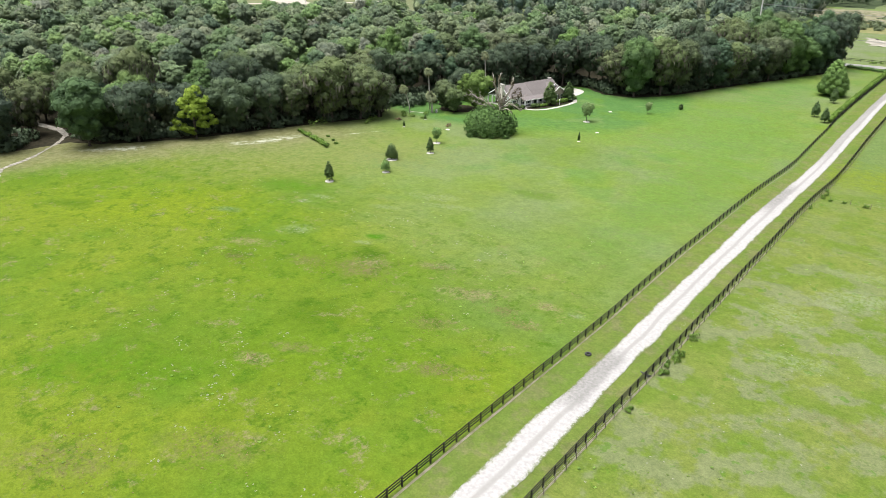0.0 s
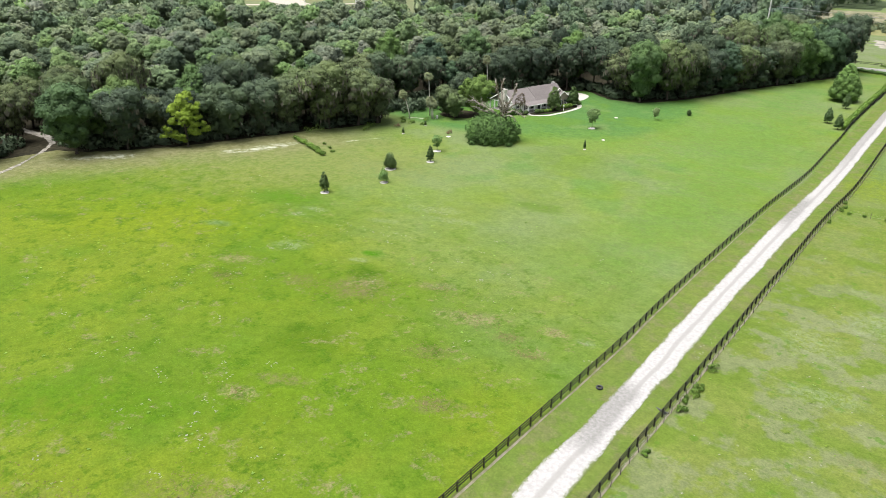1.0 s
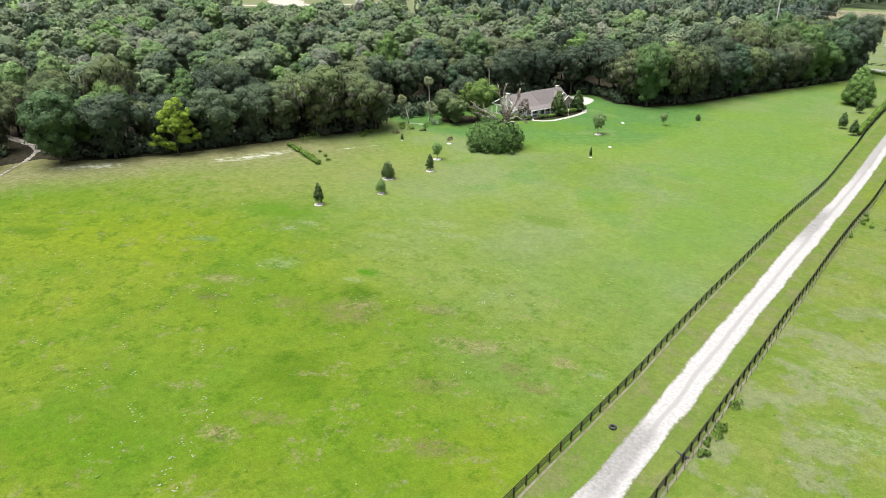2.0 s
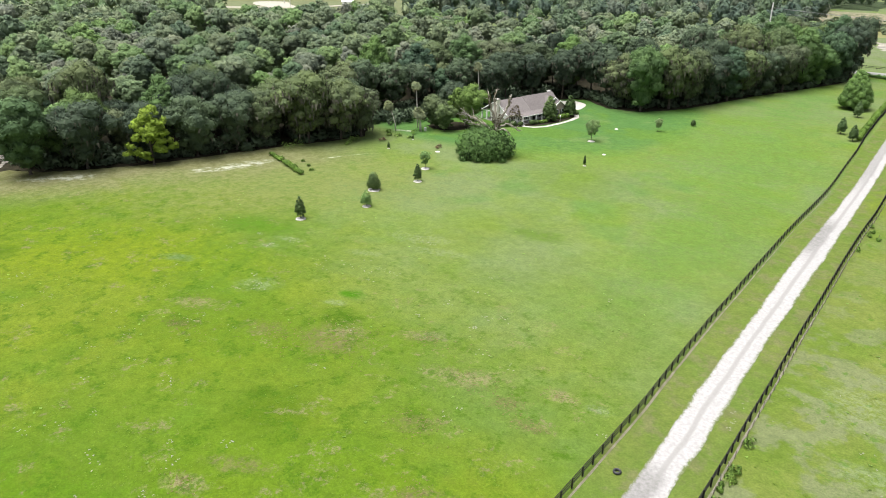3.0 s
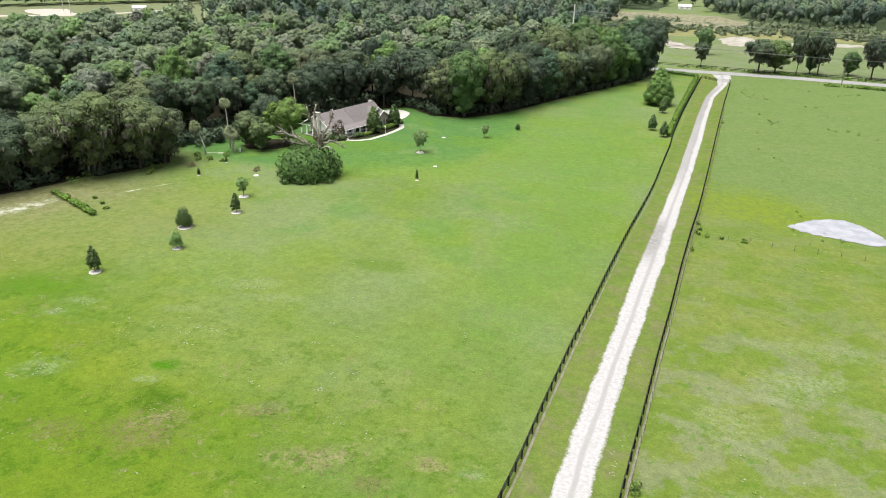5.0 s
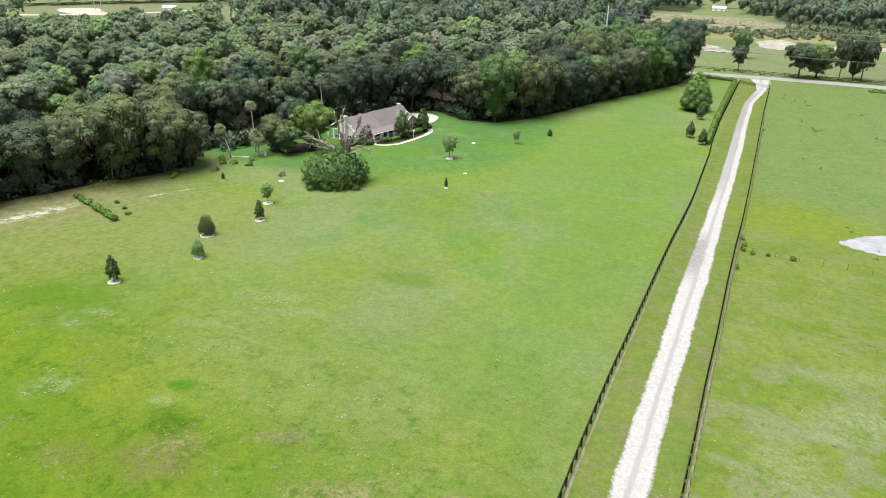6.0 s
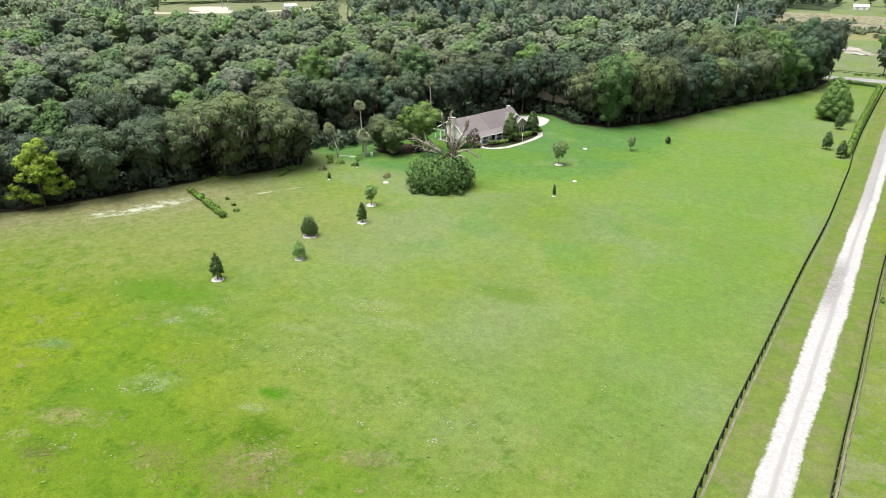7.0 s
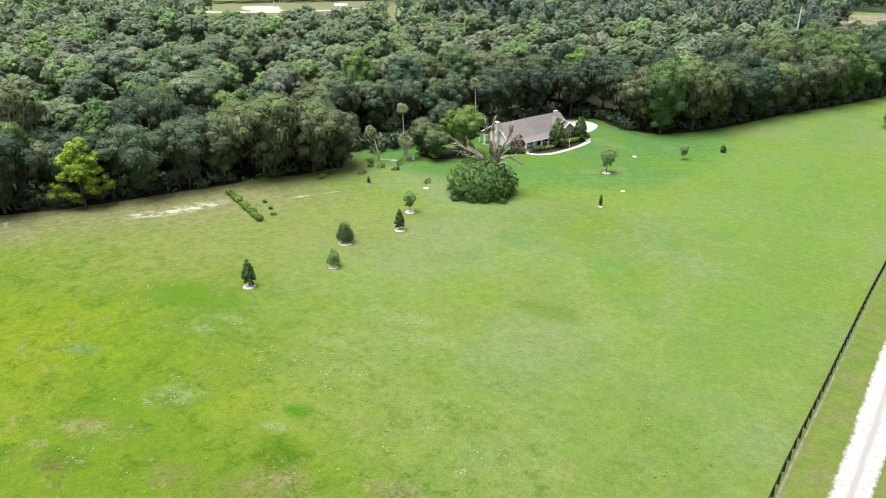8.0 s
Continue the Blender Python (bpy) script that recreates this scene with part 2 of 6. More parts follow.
    for cx, cy, rx, ry, turn in ((-150, 95, 8, 2.2, 0.9), (-127.6, 123.0, 4.5, 1.9, 1.0), (-124.6, 131, 6.5, 2.3, 1.25), (-110.5, 153, 7, 0.35, 1.1), (-116.5, 184.4, 3.0, 0.9, 0.4)):
        k = s.math("MULTIPLY", s.spot(cx, cy, rx, ry, turn, 0.9, 0.5, 1.6), sift)
        field = s.mix(k, field, sand)
    # tufts and single blades
    grain = s.mix(s.step(small, 0.25, 0.75), (0.90, 0.91, 0.89), (1.09, 1.08, 1.09))
    field = s.mix(1.0, field, grain, "MULTIPLY")
    dots = s.math("MULTIPLY", s.step(s.noise(0.8, 6, 0.72, shift=31), 0.50, 0.66), s.math("ADD", s.math("MULTIPLY", s.step(s.noise(12, 4, 0.6, shift=77), 0.42, 0.58), 0.8), 0.2))
    dots = s.math("MULTIPLY", dots, s.step(y, 150, 80))
    field = s.mix(s.math("MULTIPLY", dots, 0.38), field, (0.105, 0.190, 0.024))
    tuft = s.noise(0.75, 6, 0.78, shift=19)
    field = s.mix(1.0, field, s.mix(s.step(tuft, 0.34, 0.66), (0.89, 0.91, 0.89), (1.10, 1.09, 1.10)), "MULTIPLY")
    blades = s.mix(s.step(fine, 0.25, 0.75), (0.80, 0.81, 0.78), (1.18, 1.17, 1.14))
    field = s.mix(0.8, field, blades, "MULTIPLY")
    field = s.mix(1.0, field, (0.366, 0.400, 0.358), "MULTIPLY")
    rise = s.math("ADD", s.math("MULTIPLY", fine, 0.5), small)
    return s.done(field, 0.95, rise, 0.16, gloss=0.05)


def gravel_material():
    s = Shade("limerock_gravel")
    across = s.attr("across")
    x, y, _ = s.xyz()
    small, mid = s.noise(0.5, 6, 0.7), s.noise(5, 4, 0.6, shift=12)
    white = s.mix(s.step(small, 0.3, 0.7), (0.225, 0.220, 0.217), (0.296, 0.291, 0.288))
    d = s.math("ABSOLUTE", s.math("ADD", across, s.math("MULTIPLY", s.math("SUBTRACT", mid, 0.5), 0.3)))
    crown = s.step(d, 0.24, 0.06)
    c = s.mix(s.math("MULTIPLY", s.math("MULTIPLY", crown, s.step(small, 0.2, 0.6)), 0.8), white, (0.180, 0.174, 0.166))
    fringe = s.math("ADD", s.math("MULTIPLY", s.math("SUBTRACT", s.noise(0.5, 6, 0.8, shift=44), 0.5), 0.8), s.math("MULTIPLY", s.math("SUBTRACT", mid, 0.5), 0.5))
    edge = s.step(s.math("ADD", s.math("ABSOLUTE", across), fringe), 0.78, 1.02)
    for cy, r, much in ((80.5, 8.0, 0.9), (176, 13, 0.95), (250, 34, 0.7), (320, 52, 0.95)):
        k = s.step(s.math("ADD", s.math("ABSOLUTE", s.math("SUBTRACT", y, cy)), s.math("MULTIPLY", s.math("SUBTRACT", mid, 0.5), 14.0)), r * 1.35, r * 0.4)
        lane = s.step(s.math("ADD", across, s.math("MULTIPLY", s.math("SUBTRACT", mid, 0.5), 0.8)), 0.62, 0.05)
        c = s.mix(s.math("MULTIPLY", k, s.math("MULTIPLY", lane if cy < 100 else s.step(s.math("ADD", across, s.math("MULTIPLY", s.math("SUBTRACT", mid, 0.5), 0.9)), 0.45, -0.25), much)), c, s.mix(s.step(small, 0.3, 0.7), (0.130, 0.127, 0.122), (0.192, 0.187, 0.183)))
    c = s.mix(edge, c, (0.084, 0.106, 0.034))
    return s.done(c, 0.95, small, 0.06, gloss=0.1)


def leaf_material(name, *greens, joined=False, leaf=0.2):
    """Foliage: each tree leans to one of several greens, each clump and spray has its own shade."""
    s = Shade(name)
    ramp = s.t.nodes.new("ShaderNodeValToRGB")
    bar = ramp.color_ramp
    for k, g in enumerate(greens):
        e = bar.elements[k] if k < 2 else bar.elements.new(1.0)
        e.color = (*g, 1)
    for k in range(len(greens)):
        bar.elements[k].position = k / (len(greens) - 1)
    s.put(ramp.inputs[0], s.attr("tint") if joined else s.each())
    clump = s.step(s.noise(3.2, 3, 0.6), 0.32, 0.68)
    c = s.mix(1.0, ramp.outputs[0], s.mix(clump, (0.78, 0.80, 0.84), (1.24, 1.22, 1.14)), "MULTIPLY")
    c = s.mix(1.0, c, s.mix(s.island(), (0.86, 0.87, 0.88), (1.14, 1.13, 1.12)), "MULTIPLY")
    return s.done(c, 0.7, gloss=0.12, leaf=leaf)


def plain(name, a, b, size=1.0, rough=0.8, bump=0.0, gloss=0.3, metal=0.0, vary=0.0):
    s = Shade(name)
    n, n2 = s.noise(size, 5, 0.6), s.noise(size * 6, 3, 0.5, shift=8)
    c = s.mix(s.step(n, 0.3, 0.7), a, b)
    c = s.mix(1.0, c, s.mix(n2, (0.86, 0.86, 0.86), (1.12, 1.12, 1.12)), "MULTIPLY")
    if vary:
        c = s.mix(1.0, c, s.mix(s.each(), (1 - vary,) * 3, (1 + vary,) * 3), "MULTIPLY")
    return s.done(c, rough, n if bump else None, bump or 0.1, metal, gloss)


GRASS, GRAVEL = grass_material(), gravel_material()
OAK_LEAF = leaf_material("oak_leaf", (0.062, 0.086, 0.047), (0.101, 0.129, 0.065), (0.084, 0.133, 0.052), (0.115, 0.139, 0.080), (0.098, 0.153, 0.049), (0.108, 0.130, 0.073), (0.064, 0.096, 0.054))
GUM_LEAF = leaf_material("broad_leaf", (0.052, 0.090, 0.052), (0.086, 0.152, 0.058), (0.056, 0.094, 0.062), (0.112, 0.188, 0.058), (0.066, 0.112, 0.056), (0.098, 0.168, 0.058))
DEEP_LEAF = leaf_material("deep_oak_leaf", (0.048, 0.070, 0.048), (0.065, 0.093, 0.057), (0.076, 0.110, 0.062))
MOSSY_LEAF = leaf_material("mossy_oak_leaf", (0.102, 0.137, 0.058), (0.116, 0.143, 0.070), (0.097, 0.139, 0.056))
BRIGHT_LEAF = leaf_material("bright_leaf", (0.111, 0.176, 0.045), (0.119, 0.185, 0.049))
LIME_LEAF = leaf_material("lime_leaf", (0.207, 0.304, 0.044), (0.226, 0.313, 0.046), leaf=0.3)
SHRUB_LEAF = leaf_material("shrub_leaf", (0.081, 0.148, 0.045), (0.090, 0.159, 0.049))
DARK_LEAF = leaf_material("evergreen_leaf", (0.055, 0.092, 0.032), (0.078, 0.120, 0.040), leaf=0.15)
HEDGE_LEAF = leaf_material("hedge_leaf", (0.096, 0.168, 0.030), (0.112, 0.184, 0.034))
SWEETGUM_LEAF = leaf_material("sweetgum_leaf", (0.120, 0.205, 0.058), (0.125, 0.210, 0.060))
YOUNG_LEAF = leaf_material("cedar_leaf", (0.075, 0.125, 0.048), (0.085, 0.135, 0.050))
SOFT_LEAF = leaf_material("soft_young_leaf", (0.160, 0.262, 0.092), (0.215, 0.282, 0.130), leaf=0.4)
PALE_LEAF = leaf_material("young_leaf", (0.137, 0.237, 0.072), (0.150, 0.250, 0.079))
PALM_LEAF = leaf_material("palm_leaf", (0.165, 0.196, 0.104), (0.190, 0.215, 0.120))
WOODS_LEAF = leaf_material("woods_leaf", (0.068, 0.104, 0.062), (0.157, 0.194, 0.111), (0.109, 0.175, 0.080), (0.178, 0.198, 0.144), (0.148, 0.239, 0.080), (0.079, 0.121, 0.078), (0.164, 0.198, 0.119), (0.095, 0.139, 0.085), (0.170, 0.184, 0.144), (0.122, 0.202, 0.085), (0.148, 0.178, 0.111), (0.134, 0.216, 0.083), joined=True)
# Bluer, lifted greens: the haze of distance is put into this leaf colour.
HAZY_FAR_LEAF = leaf_material("hazy_far_leaf", (0.057, 0.090, 0.070), (0.096, 0.131, 0.082), (0.105, 0.156, 0.089), (0.119, 0.134, 0.098), (0.066, 0.099, 0.078), (0.086, 0.123, 0.089), joined=True)
SCRUB_LEAF = leaf_material("scrub_leaf", (0.100, 0.130, 0.070), (0.125, 0.155, 0.085))
WEED_LEAF = leaf_material("weed_leaf", (0.106, 0.186, 0.036), (0.131, 0.210, 0.043))
MOSS = plain("hanging_moss", (0.055, 0.055, 0.042), (0.092, 0.088, 0.068), 0.6, 0.95, gloss=0.05)
BARK = plain("grey_bark", (0.045, 0.038, 0.031), (0.095, 0.082, 0.066), 0.25, 0.9, 0.05, 0.1)
PALM_BARK = plain("palm_bark", (0.36, 0.34, 0.30), (0.50, 0.48, 0.44), 0.2, 0.9, 0.03, 0.1)
DEAD_WOOD = plain("weathered_dead_wood", (0.150, 0.132, 0.108), (0.370, 0.342, 0.300), 0.5, 0.9, 0.05, 0.1)
DEAD_FROND = plain("dead_brown_leaf", (0.10, 0.062, 0.034), (0.19, 0.125, 0.07), 0.3, 0.9, gloss=0.1)
CREEPER = plain("dry_creeper", (0.060, 0.050, 0.030), (0.125, 0.100, 0.060), 0.5, 0.9, gloss=0.1)
# Litter far darker than its own brown: canopy shade is put into it.
SHADED_LITTER = plain("leaf_litter_with_shade", (0.013, 0.013, 0.008), (0.032, 0.028, 0.018), 1.2, 0.95, 0.08, 0.05)
BLACK_PAINT = plain("black_fence_paint", (0.006, 0.006, 0.006), (0.014, 0.014, 0.013), 0.3, 0.6, vary=0.3)
GREY_POST = plain("weathered_post", (0.085, 0.075, 0.062), (0.160, 0.142, 0.118), 0.2, 0.9, vary=0.2)
WIRE = plain("galvanised_wire", (0.25, 0.25, 0.25), (0.35, 0.35, 0.35), 0.2, 0.5, metal=0.8)
SAND = plain("pale_sand", (0.235, 0.215, 0.18), (0.335, 0.315, 0.28), 0.5, 0.95, 0.05, 0.1)
TRACK_SAND = plain("grey_track_sand", (0.115, 0.108, 0.090), (0.255, 0.240, 0.215), 1.2, 0.95, 0.05, 0.1)
LOT_SAND = plain("lot_sand", (0.165, 0.155, 0.125), (0.270, 0.255, 0.225), 6.0, 0.95, 0.05, 0.1)
PALE_POLE = plain("pale_concrete_pole", (0.46, 0.45, 0.43), (0.56, 0.55, 0.53), 0.6, 0.9)
MULCH = plain("pale_mulch", (0.36, 0.345, 0.32), (0.46, 0.445, 0.42), 0.4, 0.95, 0.04, 0.1)
CONCRETE = plain("concrete", (0.285, 0.272, 0.248), (0.345, 0.333, 0.31), 0.8, 0.9, 0.01, 0.2)
ASPHALT = plain("worn_asphalt", (0.165, 0.165, 0.165), (0.21, 0.208, 0.203), 0.8, 0.9, 0.01, 0.2)
WHITE_PAINT = plain("white_paint", (0.76, 0.76, 0.745), (0.82, 0.815, 0.80), 1.0, 0.6, gloss=0.3)
SHINGLE = plain("grey_brown_shingle", (0.105, 0.093, 0.092), (0.142, 0.128, 0.126), 0.35, 0.9, 0.02, 0.15, vary=0.12)
BRICK = plain("tan_brick", (0.27, 0.225, 0.185), (0.38, 0.325, 0.275), 0.25, 0.9, 0.01, 0.15)
STONE = plain("chimney_stone", (0.480, 0.439, 0.397), (0.672, 0.634, 0.583), 0.4, 0.9, 0.03, 0.15)
RUBBER = plain("black_rubber", (0.015, 0.015, 0.016), (0.03, 0.03, 0.032), 0.2, 0.6)
DARK_PLASTIC = plain("black_plastic", (0.02, 0.02, 0.022), (0.045, 0.05, 0.05), 0.2, 0.5)
SHUTTER = plain("dark_shutter_paint", (0.03, 0.032, 0.035), (0.05, 0.052, 0.055), 0.3, 0.6)
EARTH = plain("tan_earth_bank", (0.088, 0.098, 0.052), (0.190, 0.170, 0.122), 3.0, 0.95, 0.3, 0.05)
STEEL = plain("galvanised_steel", (0.42, 0.42, 0.42), (0.55, 0.55, 0.54), 0.5, 0.45, metal=0.6)
METAL_ROOF = plain("pale_metal_roof", (0.66, 0.67, 0.68), (0.78, 0.78, 0.78), 2.0, 0.5, metal=0.0)
glass = Shade("window_glass")
GLASS = glass.done((0.02, 0.025, 0.03), 0.06, gloss=0.6)
pool = Shade("shallow_water")
WATER = pool.done(pool.mix(pool.step(pool.noise(3.0, 4), 0.35, 0.65), (0.20, 0.205, 0.225), (0.26, 0.26, 0.275)), 0.08, pool.noise(0.5, 3), 0.01, gloss=0.5)

# ---------------------------------------------------------------- building helpers
def ground_z(x, y):
    """A shallow hollow where the pond lies, else level."""
    return -2.1 * math.exp(-(((x - 36) / 62) ** 2) - (((y - 208) / 27) ** 2))


def mesh_of(name, verts, faces, material):
    me = bpy.data.meshes.new(name)
    me.from_pydata([tuple(v) for v in verts], [], faces)
    me.materials.append(material)
    me.update()
    return me


def child(name, me, parent, label="", smooth=False):
    ob = new(name, me)
    ob.parent = parent
    if smooth:
        me.polygons.foreach_set("use_smooth", [True] * len(me.polygons))
    if label:
        tagged(ob, label)
    return ob


class Solid:
    """Collects boxes, tubes and plates for one mesh."""

    def __init__(self):
        self.v, self.f = [], []

    def add(self, verts, faces):
        n = len(self.v)
        self.v += [tuple(p) for p in verts]
        self.f += [tuple(i + n for i in f) for f in faces]
        return self

    def box(self, x, y, z, sx, sy, sz, turn=0.0):
        """A box whose base centre is at x, y, z."""
        c, s = math.cos(turn), math.sin(turn)
        p = []
        for k in (0, 1):
            for a, b in ((-1, -1), (1, -1), (1, 1), (-1, 1)):
                u, w = a * sx / 2, b * sy / 2
                p.append((x + c * u - s * w, y + s * u + c * w, z + k * sz))
        return self.add(p, [(3, 2, 1, 0), (4, 5, 6, 7), (0, 1, 5, 4), (1, 2, 6, 5), (2, 3, 7, 6), (3, 0, 4, 7)])

    def beam(self, a, b, wide, high):
        """A board from a to b, of that width (level) and height."""
        a, b = Vector(a), Vector(b)
        side = (b - a).cross(Vector((0, 0, 1)))
        side = side.normalized() * wide / 2 if side.length > 1e-6 else Vector((wide / 2, 0, 0))
        up = side.cross(b - a).normalized() * high / 2
        p = [q + i * side + j * up for q in (a, b) for i, j in ((-1, -1), (1, -1), (1, 1), (-1, 1))]
        return self.add(p, [(0, 1, 2, 3), (7, 6, 5, 4), (0, 4, 5, 1), (1, 5, 6, 2), (2, 6, 7, 3), (3, 7, 4, 0)])

    def tube(self, points, radii, n=7):
        """A tapering tube through points."""
        pts = [Vector(p) for p in points]
        rings = []
        for i, p in enumerate(pts):
            d = (pts[min(i + 1, len(pts) - 1)] - pts[max(i - 1, 0)]).normalized()
            a = d.orthogonal().normalized()
            b = d.cross(a)
            rings.append([p + radii[i] * (math.cos(t) * a + math.sin(t) * b) for t in (2 * math.pi * k / n for k in range(n))])
        faces = []
        for i in range(len(pts) - 1):
            for k in range(n):
                faces.append((i * n + k, i * n + (k + 1) % n, (i + 1) * n + (k + 1) % n, (i + 1) * n + k))
        faces += [tuple(range(n))[::-1], tuple(range((len(pts) - 1) * n, len(pts) * n))]
        return self.add([v for r in rings for v in r], faces)

    def slab(self, corners, thick):
        """A plate with the given outline (its top), going down by thick."""
        n = len(corners)
        low = [(x, y, z - thick) for x, y, z in corners]
        return self.add(list(corners) + low, [tuple(range(n)), tuple(range(n, 2 * n))[::-1]] + [(i, i + n, (i + 1) % n + n, (i + 1) % n) for i in range(n)])

    def part(self, name, material, parent, label="", smooth=False):
        return child(name, mesh_of(name, self.v, self.f, material), parent, label, smooth)

    def thing(self, name, material):
        return new(name, mesh_of(name, self.v, self.f, material))


def fill_mesh(name, verts, quads, material, tint=None):
    """A mesh from arrays: verts (n, 3) and quads (m, 4)."""
    me = bpy.data.meshes.new(name)
    me.vertices.add(len(verts))
    me.vertices.foreach_set("co", np.asarray(verts, np.float32).ravel())
    me.loops.add(quads.size)
    me.loops.foreach_set("vertex_index", quads.astype(np.int32).ravel())
    me.polygons.add(len(quads))
    me.polygons.foreach_set("loop_start", np.arange(0, quads.size, quads.shape[1], dtype=np.int32))
    me.polygons.foreach_set("loop_total", np.full(len(quads), quads.shape[1], np.int32))
    if tint is not None:
        me.attributes.new("tint", "FLOAT", "POINT").data.foreach_set("value", np.asarray(tint, np.float32))
    me.materials.append(material)
    me.update(calc_edges=True)
    return me


def leaf_cloud(rng, lobes, count, size, spread=0.7, lift=0.25, low=-0.55, droop=0.0, clump=0.45, shell=(0.88, 1.17)):
    """Leaf sprays on the outside of a set of lobes (x, y, z, rx, ry, rz): three corners and a point along the normal, (count, 4, 3)."""
    L = np.array(lobes, float)
    area = (L[:, 3] * L[:, 4] + L[:, 3] * L[:, 5] + L[:, 4] * L[:, 5])
    got = []
    total = 0
    while total < count:
        k = rng.choice(len(L), count * 2, p=area / area.sum())
        d = rng.normal(size=(count * 2, 3))
        d /= np.linalg.norm(d, axis=1)[:, None]
        r = rng.uniform(*shell, (count * 2, 1))
        p = L[k, :3] + d * L[k, 3:] * r
        keep = d[:, 2] > low
        for c in L:
            inside = (((p - c[:3]) / (c[3:] * 0.87)) ** 2).sum(1) < 1
            keep &= ~inside
        got.append(np.concatenate([p, d], 1)[keep])
        total += keep.sum()
    pd = np.concatenate(got)[:count]
    p, d = pd[:, :3], pd[:, 3:]
    n = d + rng.normal(size=(count, 3)) * spread + (0, 0, lift)
    n /= np.linalg.norm(n, axis=1)[:, None]
    a = np.cross(n, rng.normal(size=(count, 3)))
    a /= np.linalg.norm(a, axis=1)[:, None]
    if droop:
        a = a * (1 - droop) + np.array((0, 0, -droop))
        a /= np.linalg.norm(a, axis=1)[:, None]
    b = np.cross(n, a)
    s = size * rng.uniform(0.6, 1.35, (count, 1))
    w = s * rng.uniform(0.5, 0.85, (count, 1))
    heart = (L[:, :3] * area[:, None]).sum(0) / area.sum()
    out = (p - heart) / np.maximum(np.abs(L[:, :3] - heart).max(0) + L[:, 3:].min(0), 0.3)
    out /= np.maximum(np.linalg.norm(out, axis=1)[:, None], 0.2)
    soft = d * clump + out * (1.3 - clump) + rng.normal(size=(count, 3)) * 0.32 + (0, 0, 0.12)
    soft /= np.linalg.norm(soft, axis=1)[:, None]
    return np.stack([p + a * s * 0.8, p - a * s * 0.4 + b * w * 0.62, p - a * s * 0.4 - b * w * 0.62, p + soft], 1)


def cloud_mesh(name, kites, material, tint=None):
    v = kites.reshape(-1, 3)
    return fill_mesh(name, v, np.arange(len(v)).reshape(-1, 4), material, tint)


def spray_mesh(name, sprays, material, tint=None):
    """Leaf sprays as triangles that take the rounded normal of their clump."""
    tri = sprays[:, :3]
    n = sprays[:, 3] - tri.mean(1)
    n /= np.linalg.norm(n, axis=1)[:, None]
    v = tri.reshape(-1, 3)
    me = fill_mesh(name, v, np.arange(len(v)).reshape(-1, 3), material, None if tint is None else np.repeat(tint, 3))
    me.attributes.new("custom_normal", "FLOAT_VECTOR", "POINT").data.foreach_set("vector", np.repeat(n, 3, 0).astype(np.float32).ravel())
    me.update()
    return me


def lumps(lobes, shrink=0.82, fine=2):
    """Rounded leafy lumps inside the clumps of a crown, in the form of leaf sprays."""
    balls = []
    for level in (fine, fine + 1):
        bm = bmesh.new()
        bmesh.ops.create_icosphere(bm, subdivisions=level, radius=1.0)
        ball = np.array([[v.co[:] for v in f.verts] for f in bm.faces])
        bm.free()
        balls.append(np.concatenate([ball, ball.mean(1, keepdims=True) * 2], 1))
    wide = max(b[3] for b in lobes) * 0.6
    return np.concatenate([balls[b[3] > wide] * (np.array(b[3:]) * shrink * (0.92 if b[3] > wide else 1.0)) + b[:3] for b in lobes])


def ribbon(name, line, material, lift=0.03, ragged=0.0, step=1.0, seed=1, label="", category="", kind="structure"):
    """A strip along line, rows of (x, y, half width), with uneven edges, lying on the ground."""
    rng = random.Random(seed)
    pts = []
    for (x0, y0, w0), (x1, y1, w1) in zip(line, line[1:]):
        n = max(1, int(math.hypot(x1 - x0, y1 - y0) / step))
        pts += [(x0 + (x1 - x0) * i / n, y0 + (y1 - y0) * i / n, w0 + (w1 - w0) * i / n) for i in range(n)]
    pts.append(line[-1])
    verts, across, drift = [], [], [0.0, 0.0]
    cols = (-1.0, -0.6, -0.2, 0.2, 0.6, 1.0)
    for i, (x, y, w) in enumerate(pts):
        a, b = pts[max(i - 1, 0)], pts[min(i + 1, len(pts) - 1)]
        d = Vector((b[0] - a[0], b[1] - a[1])).normalized()
        for e in (0, 1):
            drift[e] = drift[e] * 0.85 + rng.uniform(-1, 1) * ragged * 0.3
        for c in cols:
            k = c * w + (drift[0] + rng.uniform(-ragged, ragged) * 0.5 if c == -1 else drift[1] + rng.uniform(-ragged, ragged) * 0.5 if c == 1 else 0)
            px, py = x + d.y * k, y - d.x * k
            verts.append((px, py, ground_z(px, py) + lift + 0.05 * (1 - abs(c)) * (lift > 0.05)))
            across.append(c)
    m = len(cols)
    faces = [(i * m + k, i * m + k + 1, (i + 1) * m + k + 1, (i + 1) * m + k) for i in range(len(pts) - 1) for k in range(m - 1)]
    me = mesh_of(name, verts, faces, material)
    me.attributes.new("across", "FLOAT", "POINT").data.foreach_set("value", across)
    return tagged(new(name, me), label, category, kind=kind)


